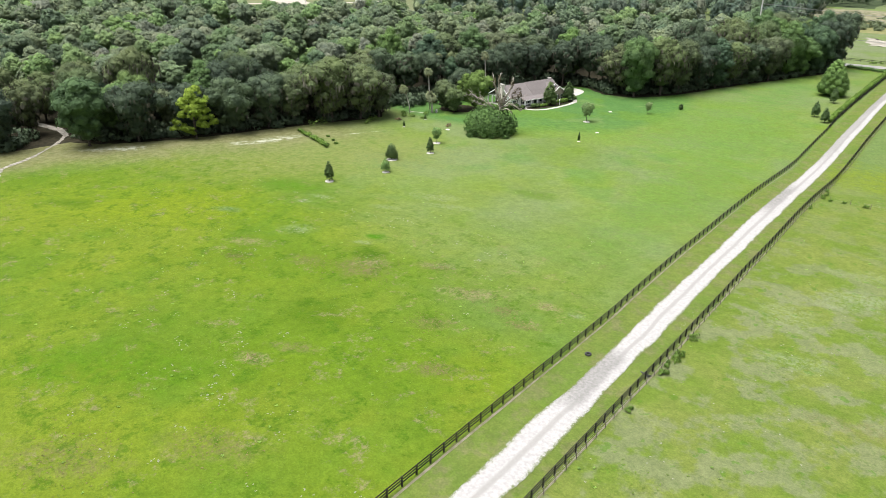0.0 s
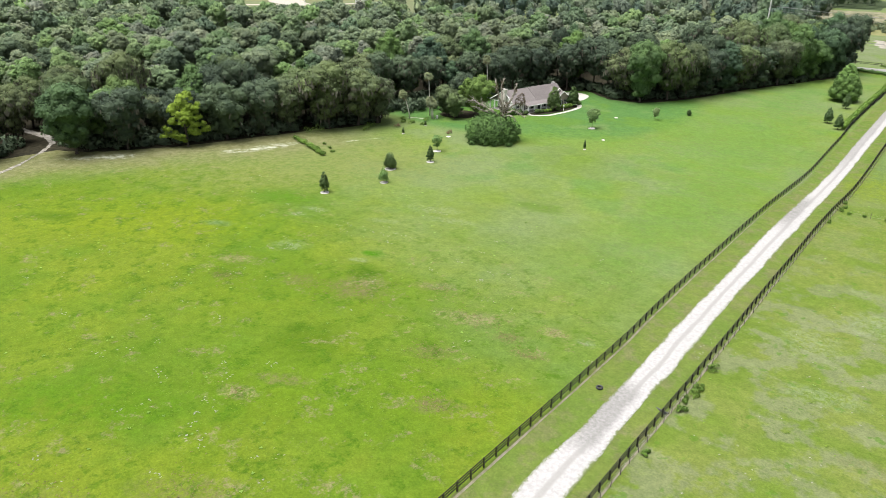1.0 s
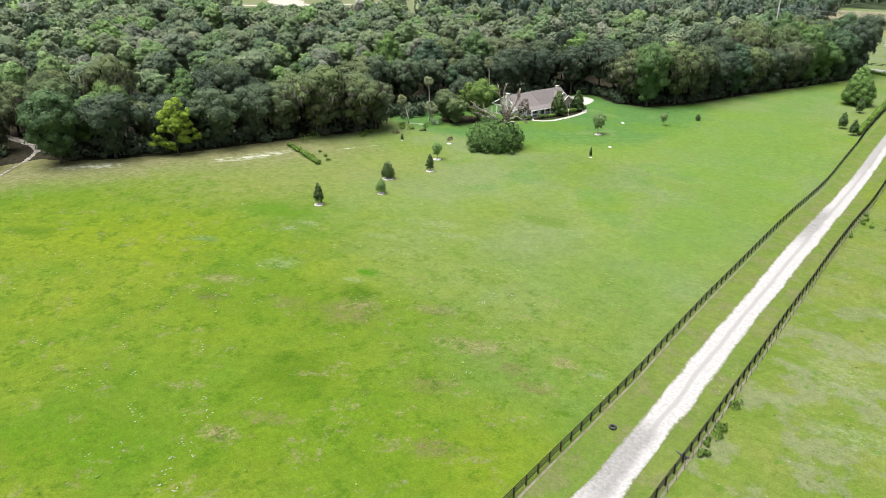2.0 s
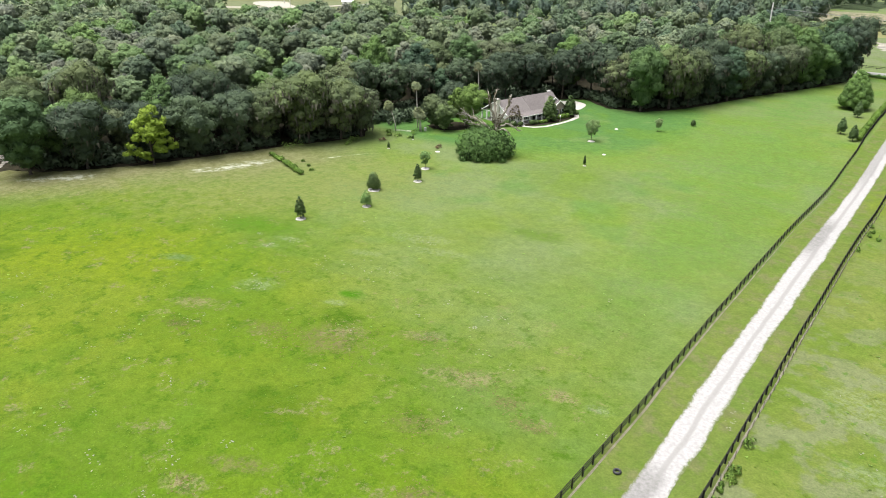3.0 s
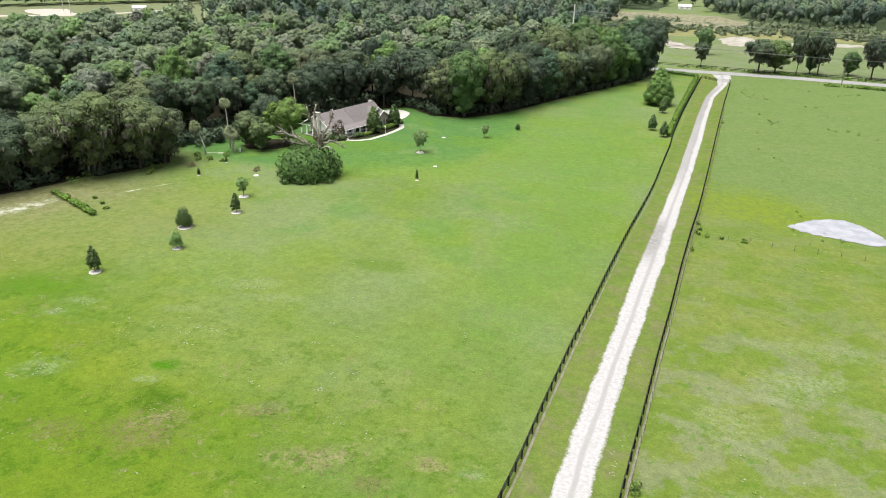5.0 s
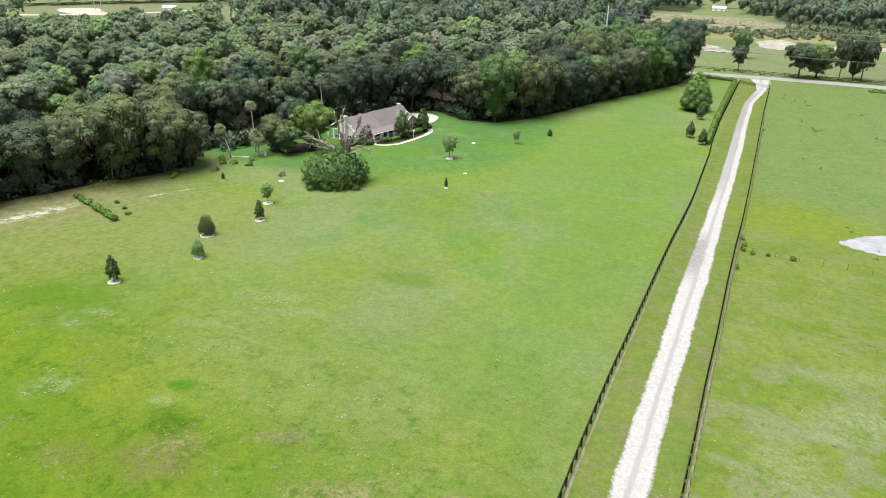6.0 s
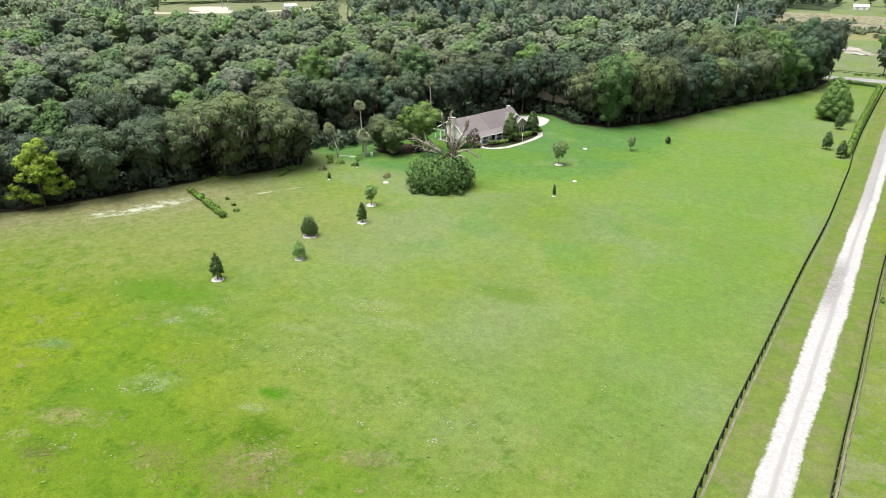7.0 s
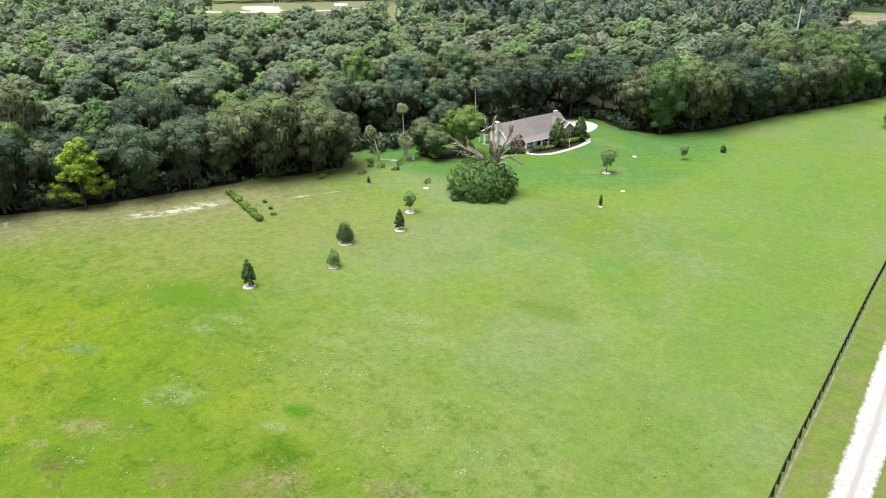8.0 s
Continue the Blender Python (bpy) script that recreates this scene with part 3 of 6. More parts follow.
def patch(name, outline, material, lift, label, category, kind="structure", seed=2, rough=0.15, spans=8, curved=True):
    """A flat piece of ground with a wavering outline."""
    rng = random.Random(seed)
    ring = []
    n = len(outline)
    for i in range(n):
        p0, p1, p2, p3 = (Vector(outline[(i + k) % n]) for k in (-1, 0, 1, 2))
        for j in range(spans):
            t = j / spans
            q = 0.5 * ((2 * p1) + (p2 - p0) * t + (2 * p0 - 5 * p1 + 4 * p2 - p3) * t * t + (3 * p1 - p0 - 3 * p2 + p3) * t ** 3)
            q = q if curved else p1 + (p2 - p1) * t
            q = q + Vector((rng.uniform(-1, 1), rng.uniform(-1, 1))) * rough
            ring.append((q.x, q.y, ground_z(q.x, q.y) + lift))
    bm = bmesh.new()
    face = bm.faces.new([bm.verts.new(p) for p in ring])
    bmesh.ops.triangulate(bm, faces=[face])
    if sum(f.normal.z * f.calc_area() for f in bm.faces) < 0:
        bmesh.ops.reverse_faces(bm, faces=bm.faces[:])
    me = bpy.data.meshes.new(name)
    bm.to_mesh(me)
    bm.free()
    me.materials.append(material)
    return tagged(new(name, me), label, category, kind=kind)

# ---------------------------------------------------------------- ground
def build_ground():
    xs = np.unique(np.concatenate([np.linspace(-3000, -300, 10), np.linspace(-300, 140, 89), np.linspace(140, 3000, 10)]))
    ys = np.unique(np.concatenate([np.linspace(-1500, -20, 8), np.linspace(-20, 420, 111), np.linspace(420, 4000, 12)]))
    X, Y = np.meshgrid(xs, ys)
    Z = -2.1 * np.exp(-(((X - 36) / 62) ** 2) - (((Y - 208) / 27) ** 2))
    n = len(xs)
    i = (np.arange(len(ys) - 1)[:, None] * n + np.arange(n - 1)).ravel()
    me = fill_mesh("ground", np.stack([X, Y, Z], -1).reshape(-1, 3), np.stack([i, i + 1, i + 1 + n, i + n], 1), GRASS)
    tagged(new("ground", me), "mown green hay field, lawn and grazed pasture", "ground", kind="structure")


build_ground()

DRIVE = [(7.5, -60, 2.4), (7.4, 20, 2.35), (7.3, 50, 2.15), (7.55, 57, 2.5), (7.25, 67, 2.5), (7.35, 74, 2.1), (7.05, 86, 1.95), (7.05, 94, 2.15), (6.85, 99, 2.1), (6.65, 105, 2.25), (6.6, 111, 2.1), (6.4, 119, 2.05), (6.3, 128, 2.05), (6.3, 137, 2.15), (6.1, 149, 2.2),
         (6.0, 163, 2.3), (5.75, 181, 2.1), (5.35, 205, 2.0), (5.4, 231, 1.9), (4.9, 260, 2.05), (3.9, 303, 1.9), (3.6, 338, 1.8), (4.8, 352, 1.85), (6.4, 369, 2.0), (5.9, 384, 2.9), (4.5, 398, 4.6)]
ribbon("driveway", DRIVE, GRAVEL, 0.06, 0.1, 0.5, 3, "white limerock gravel driveway with worn wheel tracks", "driveway")
ribbon("road", [(-420, 396, 4.4), (-27, 400.5, 4.4), (5, 404, 4.6), (35, 406, 4.6), (74, 405.5, 4.6), (330, 403, 4.6)], ASPHALT, 0.05, 0.05, 6, 4, "pale worn asphalt country road", "road")
ribbon("dirt_track", [(-140, 58, 0.9), (-154.2, 66.1, 0.5), (-159.1, 76.5, 0.45), (-167.6, 86.3, 0.5), (-174.7, 92.5, 0.8), (-182, 94.5, 1.3), (-200, 93, 1.2)], TRACK_SAND, 0.045, 0.5, 0.5, 5, "pale sandy track winding into the wood", "track")
ribbon("garden_path", [(-93.0, 215.8, 0.55), (-90.6, 213.4, 0.6), (-87.5, 214.6, 0.65), (-85.2, 217.6, 0.65), (-83.8, 224, 0.65), (-83.1, 230.4, 0.65), (-83.3, 235, 0.75), (-85.2, 238.6, 0.8), (-88.2, 241.0, 0.8)], CONCRETE, 0.05, 0.0, 0.6, 6, "pale concrete garden path curving past the house front", "path")
patch("concrete_apron", [(-96, 243), (-91, 241.5), (-88.6, 246), (-89.0, 251), (-91, 256), (-97, 258), (-103, 252), (-102, 246)], CONCRETE, 0.05, "pale concrete parking apron beside the house", "driveway", rough=0.0)
patch("pond", [(30.5, 199.6), (32.4, 197.6), (36.9, 195.8), (42.4, 194.6), (46.6, 194.1), (50.1, 196.4), (49.1, 202.0), (46.2, 207.1), (42.3, 209.7), (37.5, 208.2), (33.2, 203.4)], WATER, 0.10, "shallow pale rain pond in the pasture", "pond", rough=0.4)

EDGE = [(-215, 35), (-178, 62), (-168, 76), (-176, 86), (-166, 90), (-158, 94), (-152, 103), (-145, 113), (-139, 128), (-134, 140), (-130, 152), (-124, 161), (-121, 172), (-129, 182), (-132, 195), (-124, 205),
        (-113, 210), (-114, 222), (-112, 236), (-106, 250), (-100, 261), (-94, 263), (-82, 255), (-70, 257), (-60, 272), (-48, 311), (-36, 341), (-27, 366), (-25, 392)]
# Only shade lies under this clump: a dark sheet is laid in for it.
patch("tree_bed", [(-115, 195), (-109, 192.5), (-103, 197), (-104, 203), (-112, 204)], SHADED_LITTER, 0.02, "dark sheet laid in for the shade under a clump of trees", "bed", rough=0.4)
patch("forest_floor", [p for p in EDGE if p != (-176, 86)] + [(-120, 394), (-300, 393), (-420, 330), (-420, 130), (-300, 40)], SHADED_LITTER, 0.02, "leaf litter under the oaks, darkened for canopy shade", "ground", rough=0.5, spans=5, curved=False)

# ---------------------------------------------------------------- trees
def crown_lobes(rng, R, H, low, count=26, flat=0.74):
    """A broad crown of radius R, from low to H, made of many rounded clumps."""
    mid, up, down = low + (H - low) * 0.60, (H - low) * 0.40, (H - low) * 0.60
    lobes = [(0, 0, mid + up * 0.05, R * 0.66, R * 0.66, up * 0.8), (0, 0, low + down * 0.5, R * 0.4, R * 0.4, down * 0.5)]
    squash = [rng.uniform(0.72, 1.14) for _ in range(5)]
    for i in range(count):
        z = 1 - 1.94 * (i + 0.5) / count
        a = i * 2.39996 + rng.uniform(-0.35, 0.35)
        q = math.sqrt(max(0.0, 1 - z * z)) * squash[int(a / 1.2566) % 5]
        k = rng.uniform(0.70, 0.92)
        r = R * (rng.uniform(0.13, 0.22) if rng.random() < 0.6 else rng.uniform(0.22, 0.36))
        if z < -0.1:
            q *= rng.uniform(0.55, 0.95)
            r *= 0.85
        lobes.append((R * k * q * math.cos(a), R * k * q * math.sin(a), max(mid + (up if z > 0 else down) * k * z * rng.uniform(0.9, 1.1), low * 0.5 + r * 0.6), r, r, r * flat))
    return lobes


def trunk_solid(rng, H, R, thick, fork=0.3, limbs=4, lean=0.0):
    out = Solid()
    top = H * 0.72
    lx, ly = lean * rng.uniform(-1, 1), lean * rng.uniform(-1, 1)
    out.tube([(0, 0, -0.3), (0.02, 0, 0.4), (lx * 0.3, ly * 0.3, H * fork), (lx, ly, top)], [thick * 1.5, thick, thick * 0.8, thick * 0.25], 8)
    for i in range(limbs):
        a = 2 * math.pi * i / limbs + rng.uniform(-0.4, 0.4)
        z = H * (fork + 0.06 * i)
        e = R * rng.uniform(0.5, 0.75)
        out.tube([(lx * 0.3, ly * 0.3, z), (e * 0.45 * math.cos(a), e * 0.45 * math.sin(a), z + H * 0.12), (e * math.cos(a), e * math.sin(a), z + H * rng.uniform(0.15, 0.3))], [thick * 0.5, thick * 0.35, thick * 0.12], 6)
    return out


def moss_cloud(rng, lobes, count, long):
    """Beards of moss hanging from the outer and lower lobes."""
    L = np.array(lobes[1:])
    k = rng.integers(0, len(L), count)
    d = rng.normal(size=(count, 3))
    d[:, 2] = d[:, 2] * 0.5 - 0.3
    d[:, :2] += L[k, :2] / np.linalg.norm(L[k, :2], axis=1).max() * 1.3
    d /= np.linalg.norm(d, axis=1)[:, None]
    p = L[k, :3] + d * L[k, 3:] * 1.05
    a = rng.uniform(0, 2 * np.pi, count)
    side = np.stack([np.cos(a), np.sin(a), 0 * a], 1) * rng.uniform(0.10, 0.34, (count, 1))
    ln = np.stack([rng.normal(size=count) * 0.08, rng.normal(size=count) * 0.08, -rng.uniform(0.3, 1.0, count)], 1) * long
    n = d * (1, 1, 0) + (0, 0, 0.3) + rng.normal(size=(count, 3)) * 0.25
    n /= np.linalg.norm(n, axis=1)[:, None]
    tri = np.stack([p - side, p + side, p + ln], 1)
    flip = (np.cross(tri[:, 1] - tri[:, 0], tri[:, 2] - tri[:, 0]) * d).sum(1) < 0
    tri[flip] = tri[flip][:, [1, 0, 2]]
    return np.concatenate([tri, (tri.mean(1) + n)[:, None]], 1)


def tree(name, seed, R, H, low, leaf, sprays, size, thick=0.35, count=26, moss=0, flat=0.74, spread=0.4, core=0.9, lobes=None, limbs=4):
    """A tree thing at the origin: trunk, crown and, on old oaks, hanging moss."""
    r1, r2 = random.Random(seed), np.random.default_rng(seed)
    lobes = lobes or crown_lobes(r1, R, H, low, count, flat)
    top = new(name)
    trunk_solid(r1, H, R, thick, limbs=limbs, lean=R * 0.08).part("trunk", BARK, top, smooth=True)
    leaves = leaf_cloud(r2, lobes, sprays, size, spread, 0.4, droop=0.12, clump=0.75)
    if core:
        leaves = np.concatenate([leaves, lumps(lobes, core, 1)])
    child("crown", spray_mesh("crown", leaves, leaf), top)
    if moss:
        child("moss", spray_mesh("moss", moss_cloud(r2, lobes, moss, H * 0.10), MOSS), top, "grey hanging moss")["kind"] = "stuff"
    return top


def put(ob, x, y, scale=1.0, turn=0.0, tall=1.0):
    """The pose of a thing that stands on the ground."""
    return Matrix.Translation((x, y, ground_z(x, y))) @ Matrix.Rotation(turn, 4, "Z") @ Matrix.Diagonal((scale, scale, scale * tall, 1))


class Stand:
    """Kinds of tree, each built once and then copied to its places."""

    def __init__(self):
        self.kinds = {}

    def plant(self, key, make, x, y, scale=1.0, turn=0.0, tall=1.0, label="", category="tree", group=""):
        if key not in self.kinds:
            ob = make()
            ob.matrix_basis = put(ob, x, y, scale, turn, tall)
            self.kinds[key] = ob
            # copies take their pose alone, so the first one's size is kept out of it
            self.first = scale
        else:
            src = self.kinds[key]
            keep = src.matrix_basis.copy()
            src.matrix_basis = Matrix()
            ob = copy_thing(src, put(src, x, y, scale, turn, tall))
            src.matrix_basis = keep
        return tagged(ob, label, category, group)


stand = Stand()
MAKERS = {
    "oak_a": lambda: tree("oak_tree", 11, 7.8, 16.5, 0.6, OAK_LEAF, 5700, 0.40, 0.4, 46, 40),
    "oak_b": lambda: tree("oak_tree", 12, 8.4, 17.5, 1.6, OAK_LEAF, 5900, 0.40, 0.45, 48, 380),
    "oak_c": lambda: tree("oak_tree", 13, 7.2, 15.0, 0.2, OAK_LEAF, 5300, 0.40, 0.36, 44),
    "oak_d": lambda: tree("oak_tree", 14, 8.6, 18.0, 2.0, MOSSY_LEAF, 5900, 0.41, 0.45, 50, 1100),
    "gum_a": lambda: tree("broadleaf_tree", 15, 6.6, 18.5, 0.4, GUM_LEAF, 5300, 0.41, 0.35, 46),
    "gum_b": lambda: tree("broadleaf_tree", 16, 7.2, 16.0, 0.4, GUM_LEAF, 5300, 0.41, 0.35, 44),
    "deep_a": lambda: tree("oak_tree", 18, 7.6, 15.5, 0.2, DEEP_LEAF, 5300, 0.40, 0.36, 46, 60),
    "deep_b": lambda: tree("oak_tree", 19, 7.8, 17.5, 0.5, DEEP_LEAF, 5500, 0.40, 0.36, 46, 260),
    "high": lambda: tree("oak_tree", 24, 7.4, 18.5, 4.2, DEEP_LEAF, 5800, 0.40, 0.36, 44, 200),
    "bright": lambda: tree("broadleaf_tree", 23, 7.0, 15.0, 0.4, BRIGHT_LEAF, 5300, 0.38, 0.35, 46),
    "road": lambda: tree("roadside_oak", 20, 6.8, 17.0, 4.2, DEEP_LEAF, 5600, 0.42, 0.38, 40, 700),
    "skirt": lambda: tree("broadleaf_tree", 17, 8.0, 17, 0.1, GUM_LEAF, 6100, 0.42, 0.35, 52),
}
LABELS = {"hig": "tall dark live oak on a bare bole at the wood's edge", "bri": "bright green broadleaf tree by the house", "roa": "roadside oak on a bare trunk", "dee": "dark green live oak at the wood's edge", "oak": "old live oak with grey-green crown at the wood's edge", "gum": "green broadleaf tree at the wood's edge", "ski": "dense green broadleaf tree with a skirt to the ground"}
taken = []


def edge_tree(key, x, y, scale, turn, tall=1.0, label=""):
    taken.append((x, y))
    stand.plant(key, MAKERS[key], x, y, scale, turn, tall, label or LABELS[key[:3]], "tree", "trees of the wood")


WEST_EDGE = (
    ("gum_b", -158.5, 91.5, 1.1, 0.4, 1.1), ("deep_a", -172, 72, 1.1, 1.0), ("oak_c", -181, 66, 1.1, 2.0), ("deep_b", -152.5, 103, 1.0, 0.7), ("gum_b", -160, 103, 1.0, 0.3),
    ("deep_a", -149, 119, 0.95, 2.2), ("deep_a", -141.5, 128, 1.05, 3.0), ("deep_b", -137.5, 138, 0.95, 1.4), ("oak_b", -136, 146.5, 0.9, 4.4),
    ("oak_d", -128, 156, 1.12, 0.2), ("oak_b", -133, 158, 1.05, 2.6), ("oak_d", -124, 165, 0.95, 1.9), ("oak_b", -121.5, 171, 0.85, 5.1),
    ("deep_a", -131, 174, 1.0, 0.9), ("oak_d", -142, 186, 1.0, 0.9), ("gum_b", -143, 200, 0.95, 2.9), ("high", -131, 209, 0.85, 1.2),
)
HOUSE_EDGE = (
    ("bright", -103.5, 200.5, 0.84, 0.5, 1.05), ("oak_c", -111, 194, 0.66, 1.5), ("oak_c", -106.5, 192.5, 0.55, 3.5),
    ("deep_a", -117, 211, 0.72, 0.6), ("high", -123, 222, 0.9, 0.6), ("high", -117, 231, 0.85, 1.6), ("high", -116, 241, 0.95, 2.6), ("high", -110, 250, 0.9, 3.6), ("high", -103, 260, 0.95, 0.6), ("high", -134, 199, 0.9, 5.0), ("high", -138, 189, 1.0, 4.0), ("gum_a", -141, 222, 1.05, 4.6), ("oak_b", -145, 234, 1.1, 2.0), ("gum_a", -140, 246, 1.1, 0.4), ("oak_b", -130, 256, 1.1, 3.3), ("oak_a", -117, 264, 1.1, 1.1), ("gum_a", -107, 270, 1.1, 1.1),
)
EAST_EDGE = (
    ("high", -95, 267, 1.1, 5.2), ("high", -87, 263, 1.05, 0.9), ("oak_d", -79, 260.5, 1.0, 2.1), ("gum_b", -71, 258.5, 1.12, 3.0, 1.25), ("oak_d", -65, 269, 1.05, 4.4, 1.1), ("oak_b", -61, 277, 1.0, 1.3, 1.15),
    ("deep_b", -57.5, 287, 1.0, 0.7), ("gum_a", -53.5, 297, 1.0, 2.7), ("oak_d", -51, 307, 0.95, 5.5), ("deep_b", -47, 318, 0.95, 3.9), ("oak_b", -42, 329, 0.95, 0.2, 1.1), ("gum_a", -38.5, 340, 1.1, 1.8, 1.1), ("gum_a", -55, 354, 1.1, 0.9, 1.25), ("oak_b", -49, 341, 1.05, 2.0, 1.25), ("oak_d", -61, 331, 1.1, 1.0, 1.2), ("gum_b", -52, 368, 1.05, 4.0, 1.35),
    ("skirt", -35.5, 351, 0.95, 2.2, 1.05), ("gum_b", -31, 362, 1.1, 3.1, 1.2), ("deep_b", -29, 373, 1.1, 4.2, 1.2), ("deep_b", -28, 386, 1.15, 0.9, 1.3), ("gum_a", -36, 383, 1.15, 0.3, 1.15), ("oak_a", -46, 389, 1.1, 2.3, 1.1), ("gum_b", -57, 386, 0.85, 0.8, 1.0), ("deep_b", -52, 418, 1.0, 1.8, 1.1), ("oak_b", -62, 412, 1.1, 4.0, 1.1),
)
for row in WEST_EDGE + HOUSE_EDGE + EAST_EDGE:
    edge_tree(*row)


def inside(x, y, poly):
    hit = False
    for (x0, y0), (x1, y1) in zip(poly, poly[1:] + poly[:1]):
        if (y0 > y) != (y1 > y) and x < x0 + (y - y0) * (x1 - x0) / (y1 - y0):
            hit = not hit
    return hit


def gap_to(x, y, line):
    best = 1e9
    for (x0, y0), (x1, y1) in zip(line, line[1:]):
        dx, dy = x1 - x0, y1 - y0
        t = max(0, min(1, ((x - x0) * dx + (y - y0) * dy) / (dx * dx + dy * dy)))
        best = min(best, math.hypot(x - x0 - t * dx, y - y0 - t * dy))
    return best


WOOD = EDGE + [(-120, 392), (-700, 392), (-900, 250), (-600, 120), (-300, -30)]
CLEARING = [(-368, 288), (-348, 318), (-325, 342), (-324, 372), (-328, 400), (-335, 445), (-425, 560), (-490, 555), (-545, 462), (-515, 415), (-400, 318)]
YELLOW = (-142.5, 115.5)
rng = random.Random(77)
near, woods = [], []
for i in range(0, 71):
    for j in range(0, 40):
        x, y = -700 + 9.7 * i + 4.8 * (j % 2) + rng.uniform(-4, 4), 20 + 9.7 * j + rng.uniform(-4, 4)
        if y < 18 + (-31 - x) * 0.39 - 35 or not inside(x, y, WOOD) or inside(x, y, CLEARING) or y > 388:
            continue
        g = gap_to(x, y, EDGE)
        if g < 5.5 or math.hypot(x - YELLOW[0], y - YELLOW[1]) < 8 or gap_to(x, y, [(-160, 78), (-168, 87), (-175, 92.5), (-190, 94)]) < 5:
            continue
        if min(math.hypot(x - a, y - b) for a, b in taken) < 7 or math.hypot(x + 127, y - 193) < 14:
            continue
        (near if g < 30 else woods).append((x, y))
for x, y in near:
    behind = x > -128 and y > 205
    key = rng.choice(("high", "deep_b", "high", "gum_a")) if behind else rng.choice(("oak_a", "oak_b", "deep_b", "oak_c", "oak_d", "gum_a", "gum_b"))
    stand.plant(key, MAKERS[key], x, y, rng.uniform(0.55, 0.92), rng.uniform(0, 6.28), rng.uniform(0.95, 1.5), LABELS[key[:3]].replace("at the wood's edge", "inside the wood"), "tree", "trees of the wood")

# farther woods: beyond the clearing, beyond the road, and on the skyline
far = []
for i in range(-520, -60, 12):
    for j in range(416, 780, 12):
        x, y = i + rng.uniform(-7, 7), j + rng.uniform(-7, 7)
        if x < (-50 if y < 470 else -74 - (y - 486) * 0.1) and y < 640 + (x + 520) * 0.4 and not inside(x, y, CLEARING) and x > -0.95 * y + 20:
            far.append((x, y))
for i in range(-150, 330, 12):
    for j in range(646, 860, 12):
        x, y = i + rng.uniform(-8, 8), j + rng.uniform(-8, 8)
        if y > (762 if x < -20 else 700 if x < 10 else 652 + 10 * math.sin(x * 0.07)) and not (-72 < x < -35 and y < 830):
            far.append((x, y))
for i in range(90):
    t = i / 89
    for k in range(3):
        far.append((-640 + 170 * t + rng.uniform(-6, 6) - k * 9, 345 + 250 * t + rng.uniform(-6, 6) + k * 7))


def wood_stuff(name, places, sprays, size, label, seed, leaf=None):
    """Trees past counting, joined."""
    r1, r2 = random.Random(seed), np.random.default_rng(seed)
    kinds = []
    for k in range(7):
        R, H = r1.uniform(4.4, 6.4), r1.uniform(12.5, 18.5)
        lobes = crown_lobes(r1, R, H, H * (0.3 if sprays > 500 else 0.12), 34)
        own = lumps(lobes, 0.93 if sprays > 1500 else 0.92, 1) if sprays > 500 else lumps([lobes[0][:3] + tuple(q * 0.98 for q in lobes[0][3:])], 1.0, 1)
        kinds.append(np.concatenate([leaf_cloud(r2, lobes, sprays, size, 0.28, 0.4, low=-0.15, shell=(0.93, 1.10)), own]))
    kites, tints = [], []
    for x, y in places:
        c = kinds[r1.randrange(7)]
        a, s = r1.uniform(0, 6.28), r1.uniform(0.6, 1.22)
        m = np.array(((math.cos(a), -math.sin(a), 0), (math.sin(a), math.cos(a), 0), (0, 0, r1.uniform(0.8, 1.25) / s ** 0.35))) * s
        kites.append(c @ m.T + (x, y, 0))
        tints.append(np.full(len(c), r1.random()))
    return tagged(new(name, spray_mesh(name, np.concatenate(kites), leaf or WOODS_LEAF, np.concatenate(tints))), label, "woods", kind="stuff")


def reach(p):
    return math.hypot(p[0] - 10, p[1] - 40)


wood_stuff("woods", [p for p in woods if reach(p) < 300], 1900, 0.44, "closed canopy of live oaks behind the wood's edge", 5)
wood_stuff("woods", [p for p in woods + far if 300 <= reach(p) < 440], 700, 0.70, "closed canopy of live oaks deeper in the wood", 7)
wood_stuff("distant_woods", [p for p in woods if reach(p) >= 440], 140, 1.6, "distant green woods round the clearing", 6)
wood_stuff("distant_woods", [p for p in far if reach(p) >= 440], 140, 1.6, "distant dark green woods beyond the road", 8, HAZY_FAR_LEAF)


def lime_tree():
    lobes = [(0.4, 0, 12.6, 2.2, 2.0, 1.8), (2.6, 0.6, 10.5, 2.2, 2.0, 1.4), (-1.9, -0.6, 10.8, 1.8, 1.6, 1.3), (3.2, 1.0, 7.6, 1.9, 1.9, 1.2), (-2.6, -1.5, 7.4, 1.7, 1.6, 1.1), (0.6, -1.6, 8.6, 2.0, 1.8, 1.4),
             (-3.9, -2.2, 4.4, 1.9, 1.6, 1.2), (2.2, 0.2, 4.8, 2.1, 1.8, 1.2), (4.4, 2.2, 5.0, 1.5, 1.4, 1.0), (-1.0, -1.4, 2.9, 2.0, 1.6, 1.1), (1.6, 0.8, 14.0, 1.2, 1.2, 1.0), (0.5, 1.5, 6.4, 2.0, 1.8, 1.4)]
    rl = random.Random(31)
    lobes = [(x + p * rl.uniform(-0.7, 0.7), y + q * rl.uniform(-0.7, 0.7), z + h * rl.uniform(-1.1, 1.1), p * rl.uniform(0.3, 0.62), q * rl.uniform(0.3, 0.62), h * rl.uniform(0.35, 0.65)) for x, y, z, p, q, h in lobes for _ in range(10)]
    return tree("lime_green_tree", 31, 5.0, 15.5, 1.5, LIME_LEAF, 6500, 0.36, 0.3, lobes=lobes, core=0.7)


